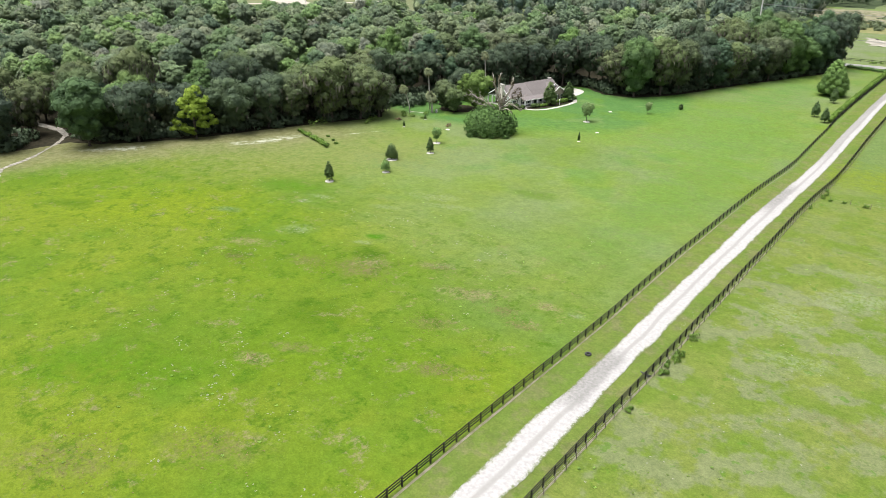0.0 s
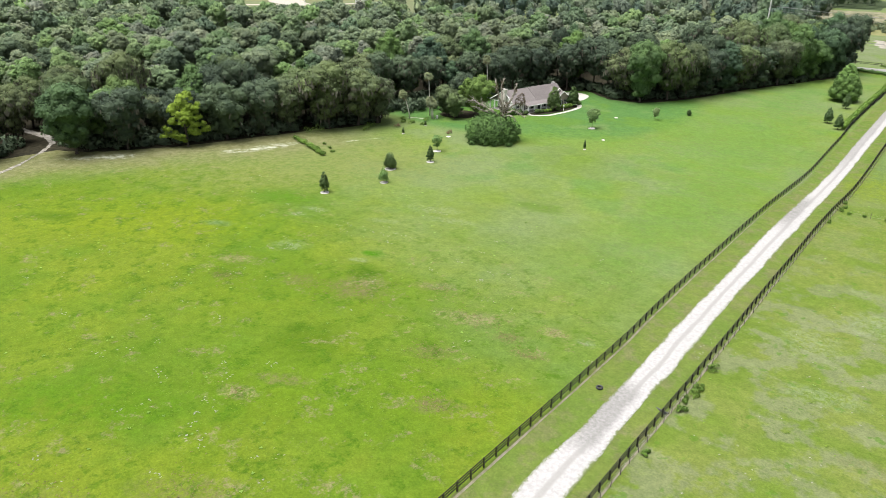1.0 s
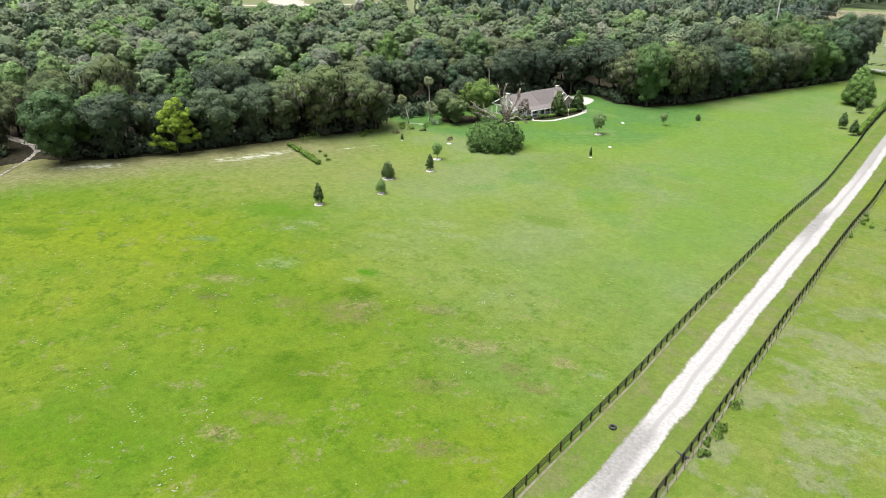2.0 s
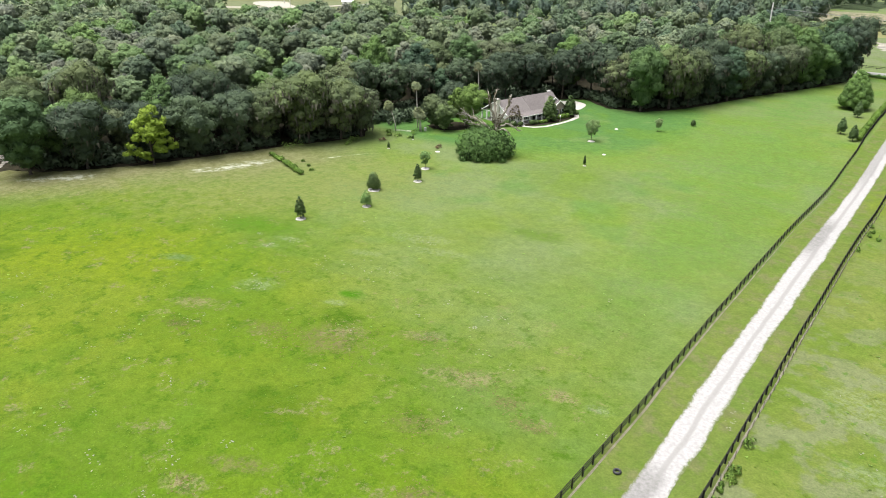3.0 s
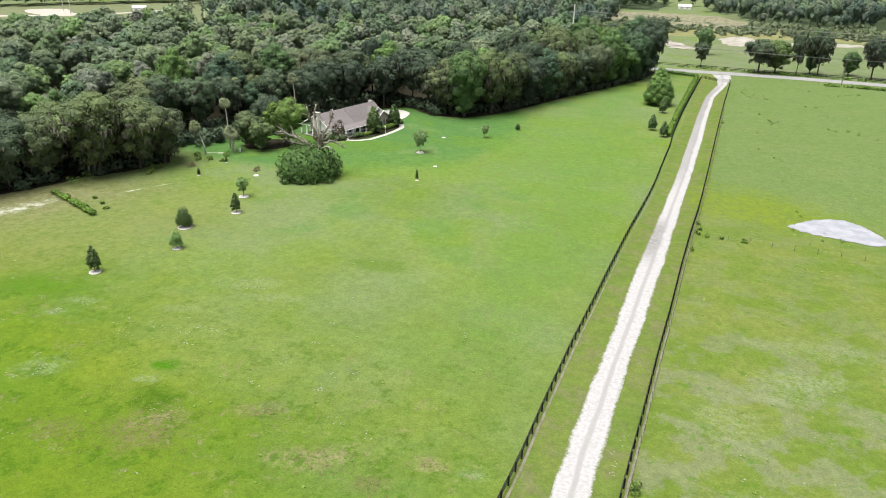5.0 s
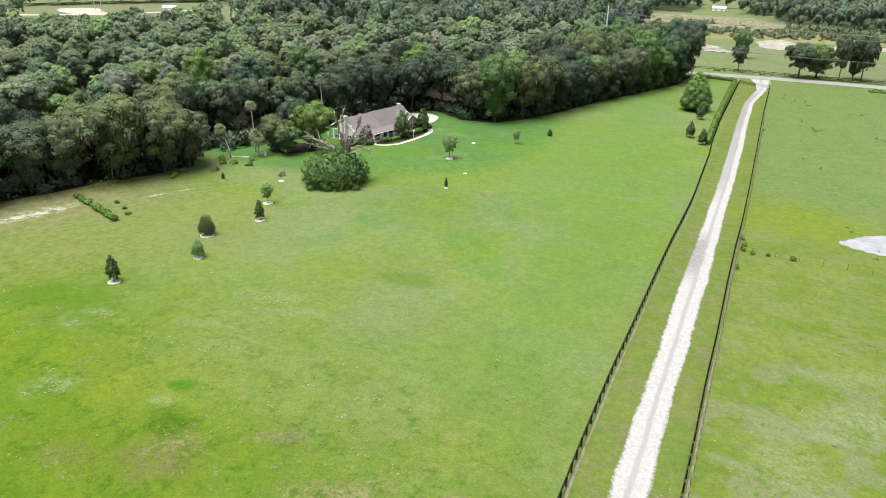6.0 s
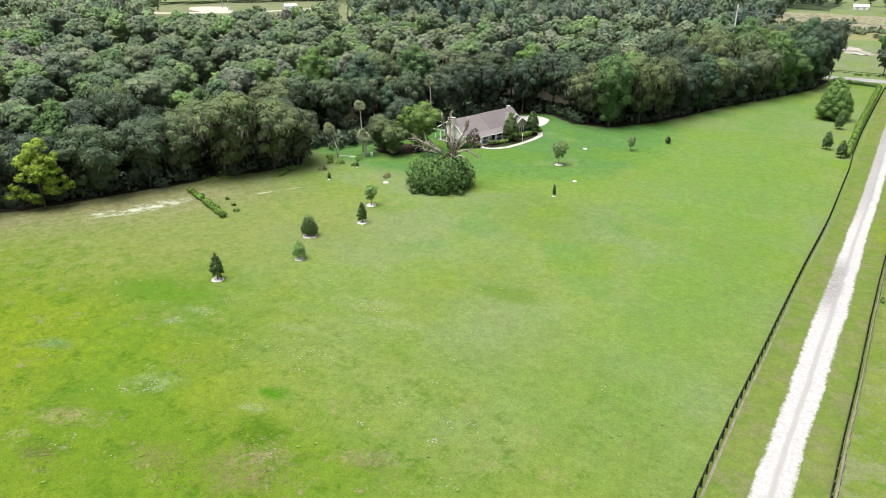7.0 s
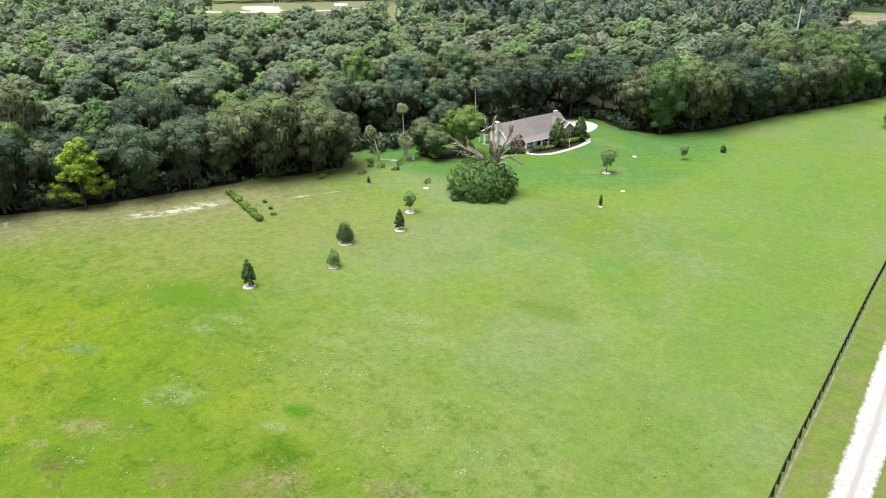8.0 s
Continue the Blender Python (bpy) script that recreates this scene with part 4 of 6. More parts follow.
stand.plant("lime", lime_tree, *YELLOW, 1.0, 0.5, 1.0, "bright lime-green tree before the dark oaks", "tree")


def egg_lobes(rng, R, H, low, count=34):
    """A pointed egg of many clumps."""
    lobes = [(0, 0, low + (H - low) * 0.38, R * 0.7, R * 0.7, (H - low) * 0.38)]
    for i in range(count):
        t = (i + 0.5) / count
        q = R * 0.86 * min(1.0, 0.6 + 1.8 * t) * (1 - t) ** 0.62
        a, r = i * 2.4, R * rng.uniform(0.18, 0.3) * (1.15 - 0.5 * t)
        lobes.append((q * math.cos(a), q * math.sin(a), low + r * 0.7 + (H - low - r * 1.6) * t, r, r, r * 0.85))
    return lobes


stand.plant("pine", lambda: tree("sweetgum_tree", 41, 5.8, 13.8, 0.6, SWEETGUM_LEAF, 5200, 0.44, 0.3, lobes=egg_lobes(random.Random(41), 6.0, 14.2, 0.0, 60)), -13.5, 312.5, 1.0, 0.3, 1.0, "full cone-shaped green tree on the lawn by the hedge", "tree")
stand.plant("magnolia", lambda: tree("magnolia_tree", 42, 3.0, 8.4, 0.4, DARK_LEAF, 1500, 0.42, 0.2, lobes=egg_lobes(random.Random(42), 3.0, 8.4, 0.2, 26)), -88.2, 225.2, 1.0, 0.2, 1.0, "dense dark magnolia against the house front", "tree")
stand.plant("magnolia", None, -86.4, 235.6, 0.86, 2.2, 1.0, "dense dark magnolia by the house corner", "tree")
for x, y, sc in ((-9.5, 269.8, 1.0), (-4.9, 262.5, 0.95), (-9.8, 298.5, 1.05)):
    stand.plant("cedar", lambda: tree("young_cedar", 43, 1.7, 5.6, 0.2, YOUNG_LEAF, 600, 0.36, 0.1, lobes=egg_lobes(random.Random(43), 1.7, 5.6, 0.4, 16), limbs=2), x, y, sc, x, 1.0, "young dark cedar by the hedge", "tree", "young cedars")

# saplings on the field, each in a ring of pale mulch
RINGS = [(-84.0, 114.0, 1.25), (-78.5, 128.4, 1.15), (-84.9, 137.6, 1.75), (-81.0, 149.2, 1.25), (-86.2, 158.4, 1.35), (-93.6, 172.8, 0.8), (-65.8, 211.5, 1.3), (-55.6, 187.8, 0.55), (-106.3, 166.5, 0.5), (-66.4, 229.8, 0.75), (-56.5, 201.1, 0.6), (-107.5, 178.5, 0.4)]
stand.plant("sap_dark", lambda: tree("magnolia_sapling", 51, 1.35, 5.0, 0.8, DARK_LEAF, 800, 0.28, 0.08, lobes=egg_lobes(random.Random(51), 1.3, 5.2, 0.5, 26), limbs=2), -84.0, 114.0, 1.0, 0.1, 1.0, "dark evergreen sapling in a ring of pale mulch", "sapling", "saplings on the field")
stand.plant("sap_pale", lambda: tree("elm_sapling", 52, 1.35, 3.9, 0.4, PALE_LEAF, 700, 0.26, 0.06, lobes=egg_lobes(random.Random(52), 1.4, 4.0, 0.3, 18), core=0.6, limbs=2), -78.5, 128.4, 1.0, 1.1, 1.0, "pale loose-leaved sapling in a ring of mulch", "sapling", "saplings on the field")
stand.plant("egg", lambda: tree("clipped_shrub", 53, 1.5, 4.3, 0.1, DARK_LEAF, 900, 0.3, 0.1, lobes=[(0, 0, 1.6, 1.45, 1.45, 1.6), (0, 0, 2.6, 1.15, 1.15, 1.65), (0.3, 0.2, 1.2, 1.3, 1.3, 1.1)]), -84.9, 137.6, 1.0, 0.4, 1.0, "egg-shaped dark green shrub in a ring of mulch", "shrub", "saplings on the field")
stand.plant("sap_dark", None, -81.0, 149.2, 0.9, 1.9, 0.98, "dark evergreen sapling in a wide ring of pale mulch", "sapling", "saplings on the field")
stand.plant("ball", lambda: tree("round_sapling", 54, 1.9, 4.8, 1.3, PALE_LEAF, 900, 0.26, 0.07, lobes=crown_lobes(random.Random(54), 1.75, 4.7, 0.9, 14), core=0.5), -86.2, 158.4, 1.0, 0.4, 1.0, "pale round-headed sapling in a ring of mulch", "sapling", "saplings on the field")
stand.plant("oval", lambda: tree("young_elm", 55, 2.3, 6.6, 1.0, SOFT_LEAF, 1500, 0.30, 0.09, lobes=crown_lobes(random.Random(55), 2.5, 6.5, 1.3, 20), core=0.4, limbs=3), -65.8, 211.5, 1.0, 2.4, 1.0, "pale grey-green young tree on the lawn", "sapling", "saplings on the field")
stand.plant("sap_dark", None, -55.6, 187.8, 0.36, 0.9, 1.6, "small thin evergreen sapling on the field", "sapling", "saplings on the field")
stand.plant("sap_dark", None, -106.3, 166.5, 0.40, 0.9, 1.0, "small dark sapling near the wood", "sapling", "saplings on the field")
stand.plant("sap_dark", None, -107.5, 178.5, 0.36, 2.0, 0.9, "tiny dark sapling in a small mulch ring", "sapling", "saplings on the field")
stand.plant("oval", None, -55.0, 235.5, 0.56, 2.0, 1.15, "pale feathery young tree on the lawn", "sapling", "saplings on the field")
stand.plant("egg", None, -48.9, 249.5, 0.52, 1.0, 0.95, "small dark round shrub on the lawn", "shrub", "saplings on the field")
for n, (x, y, r) in enumerate(RINGS):
    rr = random.Random(n)
    rim, hump = [], []
    for k in range(16):
        a, q = 2 * math.pi * k / 16, r * 0.86 * rr.uniform(0.94, 1.06)
        rim.append((q * math.cos(a), q * math.sin(a), 0.01))
        hump.append((q * 0.8 * math.cos(a), q * 0.8 * math.sin(a), 0.14 + rr.uniform(-0.02, 0.02)))
    ring = Solid().add(rim + hump + [(0, 0, 0.08)], [(k, (k + 1) % 16, 16 + (k + 1) % 16, 16 + k) for k in range(16)] + [(16 + k, 16 + (k + 1) % 16, 32) for k in range(16)]).thing("mulch_ring", MULCH)
    ring.location = (x + 0.1, y - 0.1, ground_z(x, y))
    tagged(ring, "bare ring of pale mulch on the grass" if y > 190 and x > -67 and (x, y) != (-65.8, 211.5) or (x, y) == (-93.6, 172.8) else "ring of pale mulch round a sapling", "mulch bed", "mulch rings")


def palm(seed, height, lean):
    """A cabbage palm: bare trunk, round head of fans, a skirt of dead ones."""
    r, r2 = random.Random(seed), np.random.default_rng(seed)
    top = new("cabbage_palm")
    tip = (lean, 0, height)
    Solid().tube([(0, 0, -0.2), (lean * 0.1, 0, height * 0.3), (lean * 0.5, 0, height * 0.7), tip], [0.24, 0.17, 0.15, 0.17], 8).part("trunk", PALM_BARK, top, smooth=True)
    fans, dead = Solid(), Solid()
    for k in range(120):
        a, up = r.uniform(0, 6.28), r.uniform(-0.95, 1.2)
        d = Vector((math.cos(a) * math.cos(up), math.sin(a) * math.cos(up), math.sin(up)))
        c = Vector(tip) + d * r.uniform(0.7, 1.4)
        side = d.orthogonal().normalized() if abs(d.z) > 0.9 else d.cross(Vector((0, 0, 1))).normalized()
        lift = side.cross(d)
        use = fans if up > -0.8 else dead
        w = r.uniform(0.45, 0.85)
        stalk = c - d * 0.8
        for j in range(-4, 5):
            a2 = j * 0.36
            way = d * math.cos(a2) + side * math.sin(a2)
            near_tip = stalk + way * w * 1.2 - Vector((0, 0, 0.18 * w))
            tip2 = stalk + way * w * 2.0 - Vector((0, 0, 0.75 * w + 0.06 * abs(j)))
            wide = (way.cross(lift)).normalized() * 0.13
            use.add([stalk, near_tip + wide, tip2, near_tip - wide], [(0, 1, 2, 3)])
    fans.part("fronds", PALM_LEAF, top)
    if dead.v:
        dead.part("dead_fronds", DEAD_FROND, top, "brown hanging dead fronds")
    return top


for x, y, h, lean, turn in ((-117.9, 182.6, 8.0, 2.2, 3.6), (-126.2, 177.3, 9.4, 0.8, 0.6), (-115.5, 190.2, 13.3, 0.4, 3.8), (-130.4, 213.4, 14.2, 0.3, 5.0), (-115.3, 223.2, 15.1, 0.7, 3.6), (-112.4, 187.6, 6.2, 0.5, 3.8), (-111.6, 187.2, 5.4, 0.3, 3.2)):
    p = palm(int(h * 10), h, lean)
    p.matrix_basis = put(p, x, y, 1.0, turn)
    tagged(p, "cabbage palm with a pale bare trunk", "palm", "palms by the wood")


# ---------------------------------------------------------------- dead oak and the bush round its foot
def dead_oak():
    """A leaning bole that rises out of a bush and forks into broken stems and long twisted limbs."""
    r = random.Random(9)
    top = new("dead_oak")
    trunk = Solid()
    trunk.tube([(0, 0, -0.4), (0.5, 0, 1.5), (1.5, 0.1, 4.0), (2.3, 0, 6.6), (2.6, 0, 9.2)], [1.15, 0.85, 0.72, 0.62, 0.5], 10)

    def crooked(limb, points, thick, tip, wander=0.25, steps=4):
        """A limb through points with small crooks between them."""
        pts = [Vector(points[0])]
        for a, b in zip(points, points[1:]):
            for k in range(1, steps + 1):
                q = Vector(a).lerp(Vector(b), k / steps)
                pts.append(q + Vector((r.uniform(-1, 1), r.uniform(-1, 1), r.uniform(-1, 1))) * wander * (k < steps))
        n = len(pts) - 1
        limb.tube(pts, [thick + (tip - thick) * i / n for i in range(n + 1)], 7)
        return pts

    def branch(limb, a, d, length, thick, depth):
        p, v, n = Vector(a), Vector(d).normalized(), 5
        pts, rad = [p.copy()], [thick]
        for i in range(n):
            v = (v + Vector((r.uniform(-1, 1), r.uniform(-1, 1), r.uniform(-0.8, 0.8))) * 0.55).normalized()
            p = p + v * length / n
            pts.append(p.copy())
            rad.append(thick * (1 - 0.8 * (i + 1) / n))
            if depth and i > 0 and r.random() < 0.7:
                branch(limb, p.copy(), v + Vector((r.uniform(-1, 1), r.uniform(-1, 1), r.uniform(-0.6, 0.8))) * 0.9, length * r.uniform(0.3, 0.55), rad[-1] * 0.7, depth - 1)
        limb.tube(pts, rad, 5)

    for points, thick, tip, side, length, many in (
        (((2.5, 0, 8.4), (1.5, 0.3, 11.5), (0.5, 0.1, 15.0), (-0.2, 0, 18.3)), 0.46, 0.14, (-0.6, 0, 0.8), 1.6, 5),
        (((2.5, 0, 8.8), (2.2, -0.4, 12.0), (1.5, 0, 15.8), (2.0, 0.1, 18.8)), 0.42, 0.13, (0.5, 0, 0.9), 1.5, 5),
        (((2.6, 0, 9.0), (4.1, 0.2, 11.6), (5.5, 0.1, 14.6), (6.1, 0, 17.6)), 0.42, 0.14, (0.5, 0.2, 0.6), 1.8, 6),
        (((1.9, 0, 7.2), (-1.2, -0.4, 9.2), (-4.0, -0.5, 11.0), (-7.2, -0.2, 12.4)), 0.36, 0.10, (-0.8, 0, 0.5), 2.6, 15),
        (((1.7, 0.2, 6.8), (-1.8, 0.8, 8.2), (-4.0, 1.0, 9.0), (-6.0, 0.9, 10.2)), 0.30, 0.09, (-0.8, 0.1, 0.3), 2.4, 12),
        (((0.2, -0.4, 8.6), (-1.8, -1.0, 10.4), (-3.6, -1.2, 11.9)), 0.22, 0.08, (-0.9, 0, 0.5), 2.2, 6),
        (((2.9, 0, 7.8), (5.0, -0.6, 9.6), (7.0, -0.8, 9.0), (9.0, -0.4, 7.6)), 0.34, 0.10, (0.8, -0.2, -0.3), 2.4, 10),
        (((3.2, 0.1, 9.4), (6.0, 0.5, 11.2), (8.2, 0.6, 11.9), (9.2, 0.5, 10.6)), 0.32, 0.09, (0.8, 0.2, -0.2), 2.2, 9),
        (((2.6, -0.3, 7.4), (4.6, -1.4, 8.2), (6.2, -1.8, 7.2)), 0.26, 0.08, (0.6, -0.4, -0.3), 1.8, 6),
    ):
        limb = Solid()
        pts = crooked(limb, points, thick, tip)
        for k in range(many):
            q = pts[int((0.35 + 0.65 * (k + 0.5) / many) * (len(pts) - 1))]
            branch(limb, q, Vector(side) + Vector((r.uniform(-1, 1), r.uniform(-1, 1), r.uniform(-0.7, 0.8))) * 0.6, length * r.uniform(0.6, 1.2), (thick + tip) * 0.24, 1)
        limb.part("limb", DEAD_WOOD, top, smooth=True)
    trunk.part("trunk", DEAD_WOOD, top, smooth=True)
    r2 = np.random.default_rng(4)
    clumps = [(7.6, 0.2, 13.0, 1.1, 1.1, 1.5), (7.0, 0.2, 12.0, 1.2, 1.2, 1.2), (8.1, 0.1, 12.3, 0.8, 0.8, 1.0), (0.2, 0, 16.0, 0.4, 0.4, 1.5), (1.8, 0, 16.8, 0.4, 0.4, 1.3), (5.8, 0.1, 15.6, 0.45, 0.45, 1.4), (2.4, 0, 8.6, 0.9, 0.9, 2.4), (3.4, 0, 10.6, 0.7, 0.7, 1.3), (1.6, 0, 11.0, 0.6, 0.6, 1.4)]
    child("climber", spray_mesh("climber", leaf_cloud(r2, clumps, 1300, 0.30, 0.9, low=-1), CREEPER), top, "dry brown creeper on the dead trunk")["kind"] = "stuff"
    return top


oak = dead_oak()
oak.matrix_basis = put(oak, -80.8, 178.6, 0.97, 0.577)
tagged(oak, "dead bleached oak standing above a green bush", "dead tree")


def big_bush():
    """A dome of arching leafy shoots."""
    r, r2 = random.Random(21), np.random.default_rng(21)
    lobes = [(0, 0, 2.4, 5.6, 5.6, 4.0)]
    for k in range(190):
        a, t = k * 2.4, (k + 0.5) / 190
        q = 7.6 * t ** 0.58 * r.uniform(0.86, 1.1)
        s = r.uniform(0.4, 1.0)
        lobes.append((q * math.cos(a), q * math.sin(a), max(0.5, 7.2 * (1 - t) ** 0.82 + r.uniform(-0.7, 0.7)), s, s, s * 0.75))
    top = new("bush")
    inner = leaf_cloud(r2, lobes, 11000, 0.36, 0.6, 0.4, -0.6, 0.25, 0.9)
    outer = leaf_cloud(r2, [(x, y, z, p * 1.3, q * 1.3, h * 1.3) for x, y, z, p, q, h in lobes], 5000, 0.42, 0.8, 0.2, -0.3, 0.45, 0.9)
    outer[:, :, 2] = np.maximum(outer[:, :, 2], 0.02)
    child("foliage", spray_mesh("foliage", np.concatenate([inner, outer, lumps(lobes, 0.62, 1)]), SHRUB_LEAF), top)
    stems = Solid()
    for k in range(9):
        a = k * 0.7
        stems.tube([(0.6 * math.cos(a), 0.6 * math.sin(a), -0.1), (3 * math.cos(a), 3 * math.sin(a), 2.2), (5.5 * math.cos(a), 5.5 * math.sin(a), 2.8)], [0.1, 0.07, 0.03], 5)
    stems.part("stems", BARK, top)
    return top


bush = big_bush()
bush.matrix_basis = put(bush, -81.2, 178.3, 1.02, 0.3)
tagged(bush, "wide green bush smothering a dead oak's foot", "bush")


# ---------------------------------------------------------------- hedges
def hedge(name, line, half, high, leaf, per_metre, size, label, seed, gap=1.1, uneven=0.15):
    r, r2 = random.Random(seed), np.random.default_rng(seed)
    lobes = []
    for (x0, y0), (x1, y1) in zip(line, line[1:]):
        d = math.hypot(x1 - x0, y1 - y0)
        for k in range(int(d / (half * gap))):
            t = k * half * gap / d
            h = high * r.uniform(1 - uneven, 1 + uneven)
            x, y = x0 + (x1 - x0) * t + r.uniform(-0.2, 0.2), y0 + (y1 - y0) * t
            lobes.append((x, y, ground_z(x, y) + h * 0.5, half * r.uniform(0.85, 1.2), half * r.uniform(0.85, 1.2), h * 0.52))
    length = sum(math.hypot(b[0] - a[0], b[1] - a[1]) for a, b in zip(line, line[1:]))
    top = new(name)
    child("foliage", spray_mesh("foliage", np.concatenate([leaf_cloud(r2, lobes, int(length * per_metre), size, 0.6), lumps(lobes, 0.85, 1)]), leaf), top)
    return tagged(top, label, "hedge")


hedge("hedge", [(-3.6, 264), (-4.5, 300), (-5.0, 345), (-5.4, 383)], 0.85, 1.9, HEDGE_LEAF, 60, 0.28, "bright green hedge inside the black board fence", 61, 0.8)
hedge("hedge", [(-6.6, 386), (-24, 391)], 0.9, 1.6, SHRUB_LEAF, 26, 0.4, "dark clipped hedge along the road", 62)
hedge("hedge", [(-125.6, 140.6), (-117.1, 137.8), (-105.1, 133.8)], 0.75, 1.25, HEDGE_LEAF, 50, 0.3, "low clipped hedge on the field by the wood", 63, 1.75, 0.3)

# ---------------------------------------------------------------- fences
LEFT = [(0.35, -30), (0.2, 20), (0.2, 60), (0.35, 80), (0.4, 97), (0.0, 108), (-0.35, 124), (-0.4, 140), (-0.55, 158), (-0.7, 178), (-0.7, 212), (-1.4, 250), (-2.4, 268), (-3.2, 300), (-3.6, 384)]
RIGHT = [(12.5, -30), (12.4, 20), (12.25, 60), (12.15, 76), (12.2, 92), (12.05, 103), (12.0, 112), (11.75, 128), (11.7, 143), (11.4, 161), (11.25, 182), (11.3, 200), (11.05, 228), (10.55, 260), (9.7, 315), (9.3, 384)]



def along(line, y):
    for (x0, y0), (x1, y1) in zip(line, line[1:]):
        if y <= y1:
            return x0 + (x1 - x0) * (y - y0) / (y1 - y0)
    return line[-1][0]


POST_MESH = mesh_of("post", *(lambda s: (s.v, s.f))(Solid().box(0, 0, -0.3, 0.17, 0.17, 1.72)), BLACK_PAINT)
BOARD_MESH = mesh_of("board", *(lambda s: (s.v, s.f))(Solid().box(0, 0, -0.09, 0.05, 4.86, 0.18)), BLACK_PAINT)
BAY = 2.44


def board_fence(line, y0, y1, side, label):
    """Black three-board fence: a post to each bay, boards two bays long."""
    top = new("board_fence")
    r = random.Random(int(y1 + line[0][0]))
    n = int((y1 - y0) / BAY)
    for k in range(n + 1):
        y = y0 + k * BAY
        x = along(line, y)
        p = new("post", POST_MESH)
        p.parent = top
        p.matrix_basis = pose(x, y, ground_z(x, y), r.uniform(-1.5, 1.5), r.uniform(-1.5, 1.5), r.uniform(-3, 3))
    for k in range(0, n - 1, 2):
        ya, yb = y0 + k * BAY, y0 + (k + 2) * BAY
        xa, xb = along(line, ya), along(line, yb)
        za, zb = ground_z(xa, ya), ground_z(xb, yb)
        for h in (0.42, 0.82, 1.22):
            b = new("board", BOARD_MESH)
            b.parent = top
            b.matrix_basis = pose((xa + xb) / 2 + side * 0.112, (ya + yb) / 2, (za + zb) / 2 + h + r.uniform(-0.015, 0.015), math.degrees(math.atan2(zb - za, yb - ya)) + r.uniform(-0.15, 0.15), 0, -math.degrees(math.atan2(xb - xa, yb - ya)))
    return tagged(top, label, "fence", "driveway fences")


BARE = plain("bare_fence_strip", (0.105, 0.105, 0.062), (0.175, 0.160, 0.122), 1.5, 0.95, 0.03, 0.05)
ribbon("bare_strip", [(x + 0.42, y, 0.15 if y < 150 else 0.08) for x, y in LEFT if y < 215], BARE, 0.035, 0.06, 2.0, 41, "thin bare strip of soil under the fence boards", "soil")
ribbon("bare_strip", [(x + 0.42, y, 0.13 if y < 130 else 0.07) for x, y in RIGHT if y < 205], BARE, 0.035, 0.06, 2.0, 42, "thin bare strip of soil under the fence boards", "soil")
board_fence(LEFT, -28.8, 383, -1, "black three-board fence between drive and hay field")
board_fence(RIGHT, -28.8, 383, -1, "black three-board fence between drive and pasture")


def wire_fence(name, pts, tall, label, seed, lean=6.0, wires=(0.5, 0.9, 1.15)):
    """Thin weathered posts strung with wire."""
    r = random.Random(seed)
    top = new(name)
    me = mesh_of("post", *(lambda s: (s.v, s.f))(Solid().tube([(0, 0, -0.3), (0, 0, tall * 0.6), (0, 0, tall)], [0.055, 0.05, 0.045], 6)), GREY_POST)
    for x, y in pts:
        p = new("post", me)
        p.parent = top
        p.matrix_basis = pose(x, y, ground_z(x, y), r.uniform(-lean, lean), r.uniform(-lean, lean), r.uniform(0, 90))
    for h in wires:
        s = Solid()
        for (xa, ya), (xb, yb) in zip(pts, pts[1:]):
            s.beam((xa, ya, ground_z(xa, ya) + h), (xb, yb, ground_z(xb, yb) + h), 0.008, 0.008)
        s.part("wire", WIRE, top)
    return tagged(top, label, "fence")


wire_fence("wire_fence", [(along(RIGHT, y) + 0.6, y) for y in (-29.7 + 2.44 * k for k in range(142))], 1.15, "old wire fence on grey posts beside the board fence", 71)
wire_fence("wire_fence", [(14.5 + 4.2 * k, 181.6 + 0.1 * k) for k in range(16)], 1.3, "thin wire fence across the pasture by the pond", 72, 3.0)
wire_fence("wire_fence", [(10.5 + 5 * k, 392.5) for k in range(60)], 1.4, "roadside wire fence of the pasture", 73, 2.0)


def far_fence():
    top = new("board_fence")
    for k in range(70):
        x = -40 + 4.5 * k
        y = 416 + 0.02 * k
        p = new("post", POST_MESH)
        p.parent = top
        p.matrix_basis = pose(x, y, 0)
        for h in (0.5, 1.1):
            b = new("board", BOARD_MESH)
            b.parent = top
            b.matrix_basis = pose(x + 2.25, y + 0.1, h, 0, 0, 90)
    return tagged(top, "dark board fence on the far side of the road", "fence")


far_fence()


def entrance_gate():
    top = new("entrance_gate")
    y = 377.4
    for x in (4.0, 9.3):
        Solid().box(x, y, -0.2, 0.3, 0.3, 2.1).box(x, y, 1.9, 0.42, 0.42, 0.1).part("gate_post", WHITE_PAINT, top)
    for x0, x1 in ((4.2, 6.6), (9.1, 6.7)):
        leaf = Solid()
        for h in (0.15, 0.5, 0.85, 1.2):
            leaf.beam((x0, y, h), (x1, y, h), 0.06, 0.09)
        for j in range(3):
            x = x0 + (x1 - x0) * (0.02 + 0.48 * j)
            leaf.box(x, y, 0.12, 0.08, 0.06, 1.12 + 0.3 * (1 - j / 2))
        leaf.beam((x0, y, 1.5), (x1, y, 1.2), 0.06, 0.09)
        leaf.part("gate_leaf", STEEL, top)
    return tagged(top, "closed double steel gate between white posts", "gate")


entrance_gate()


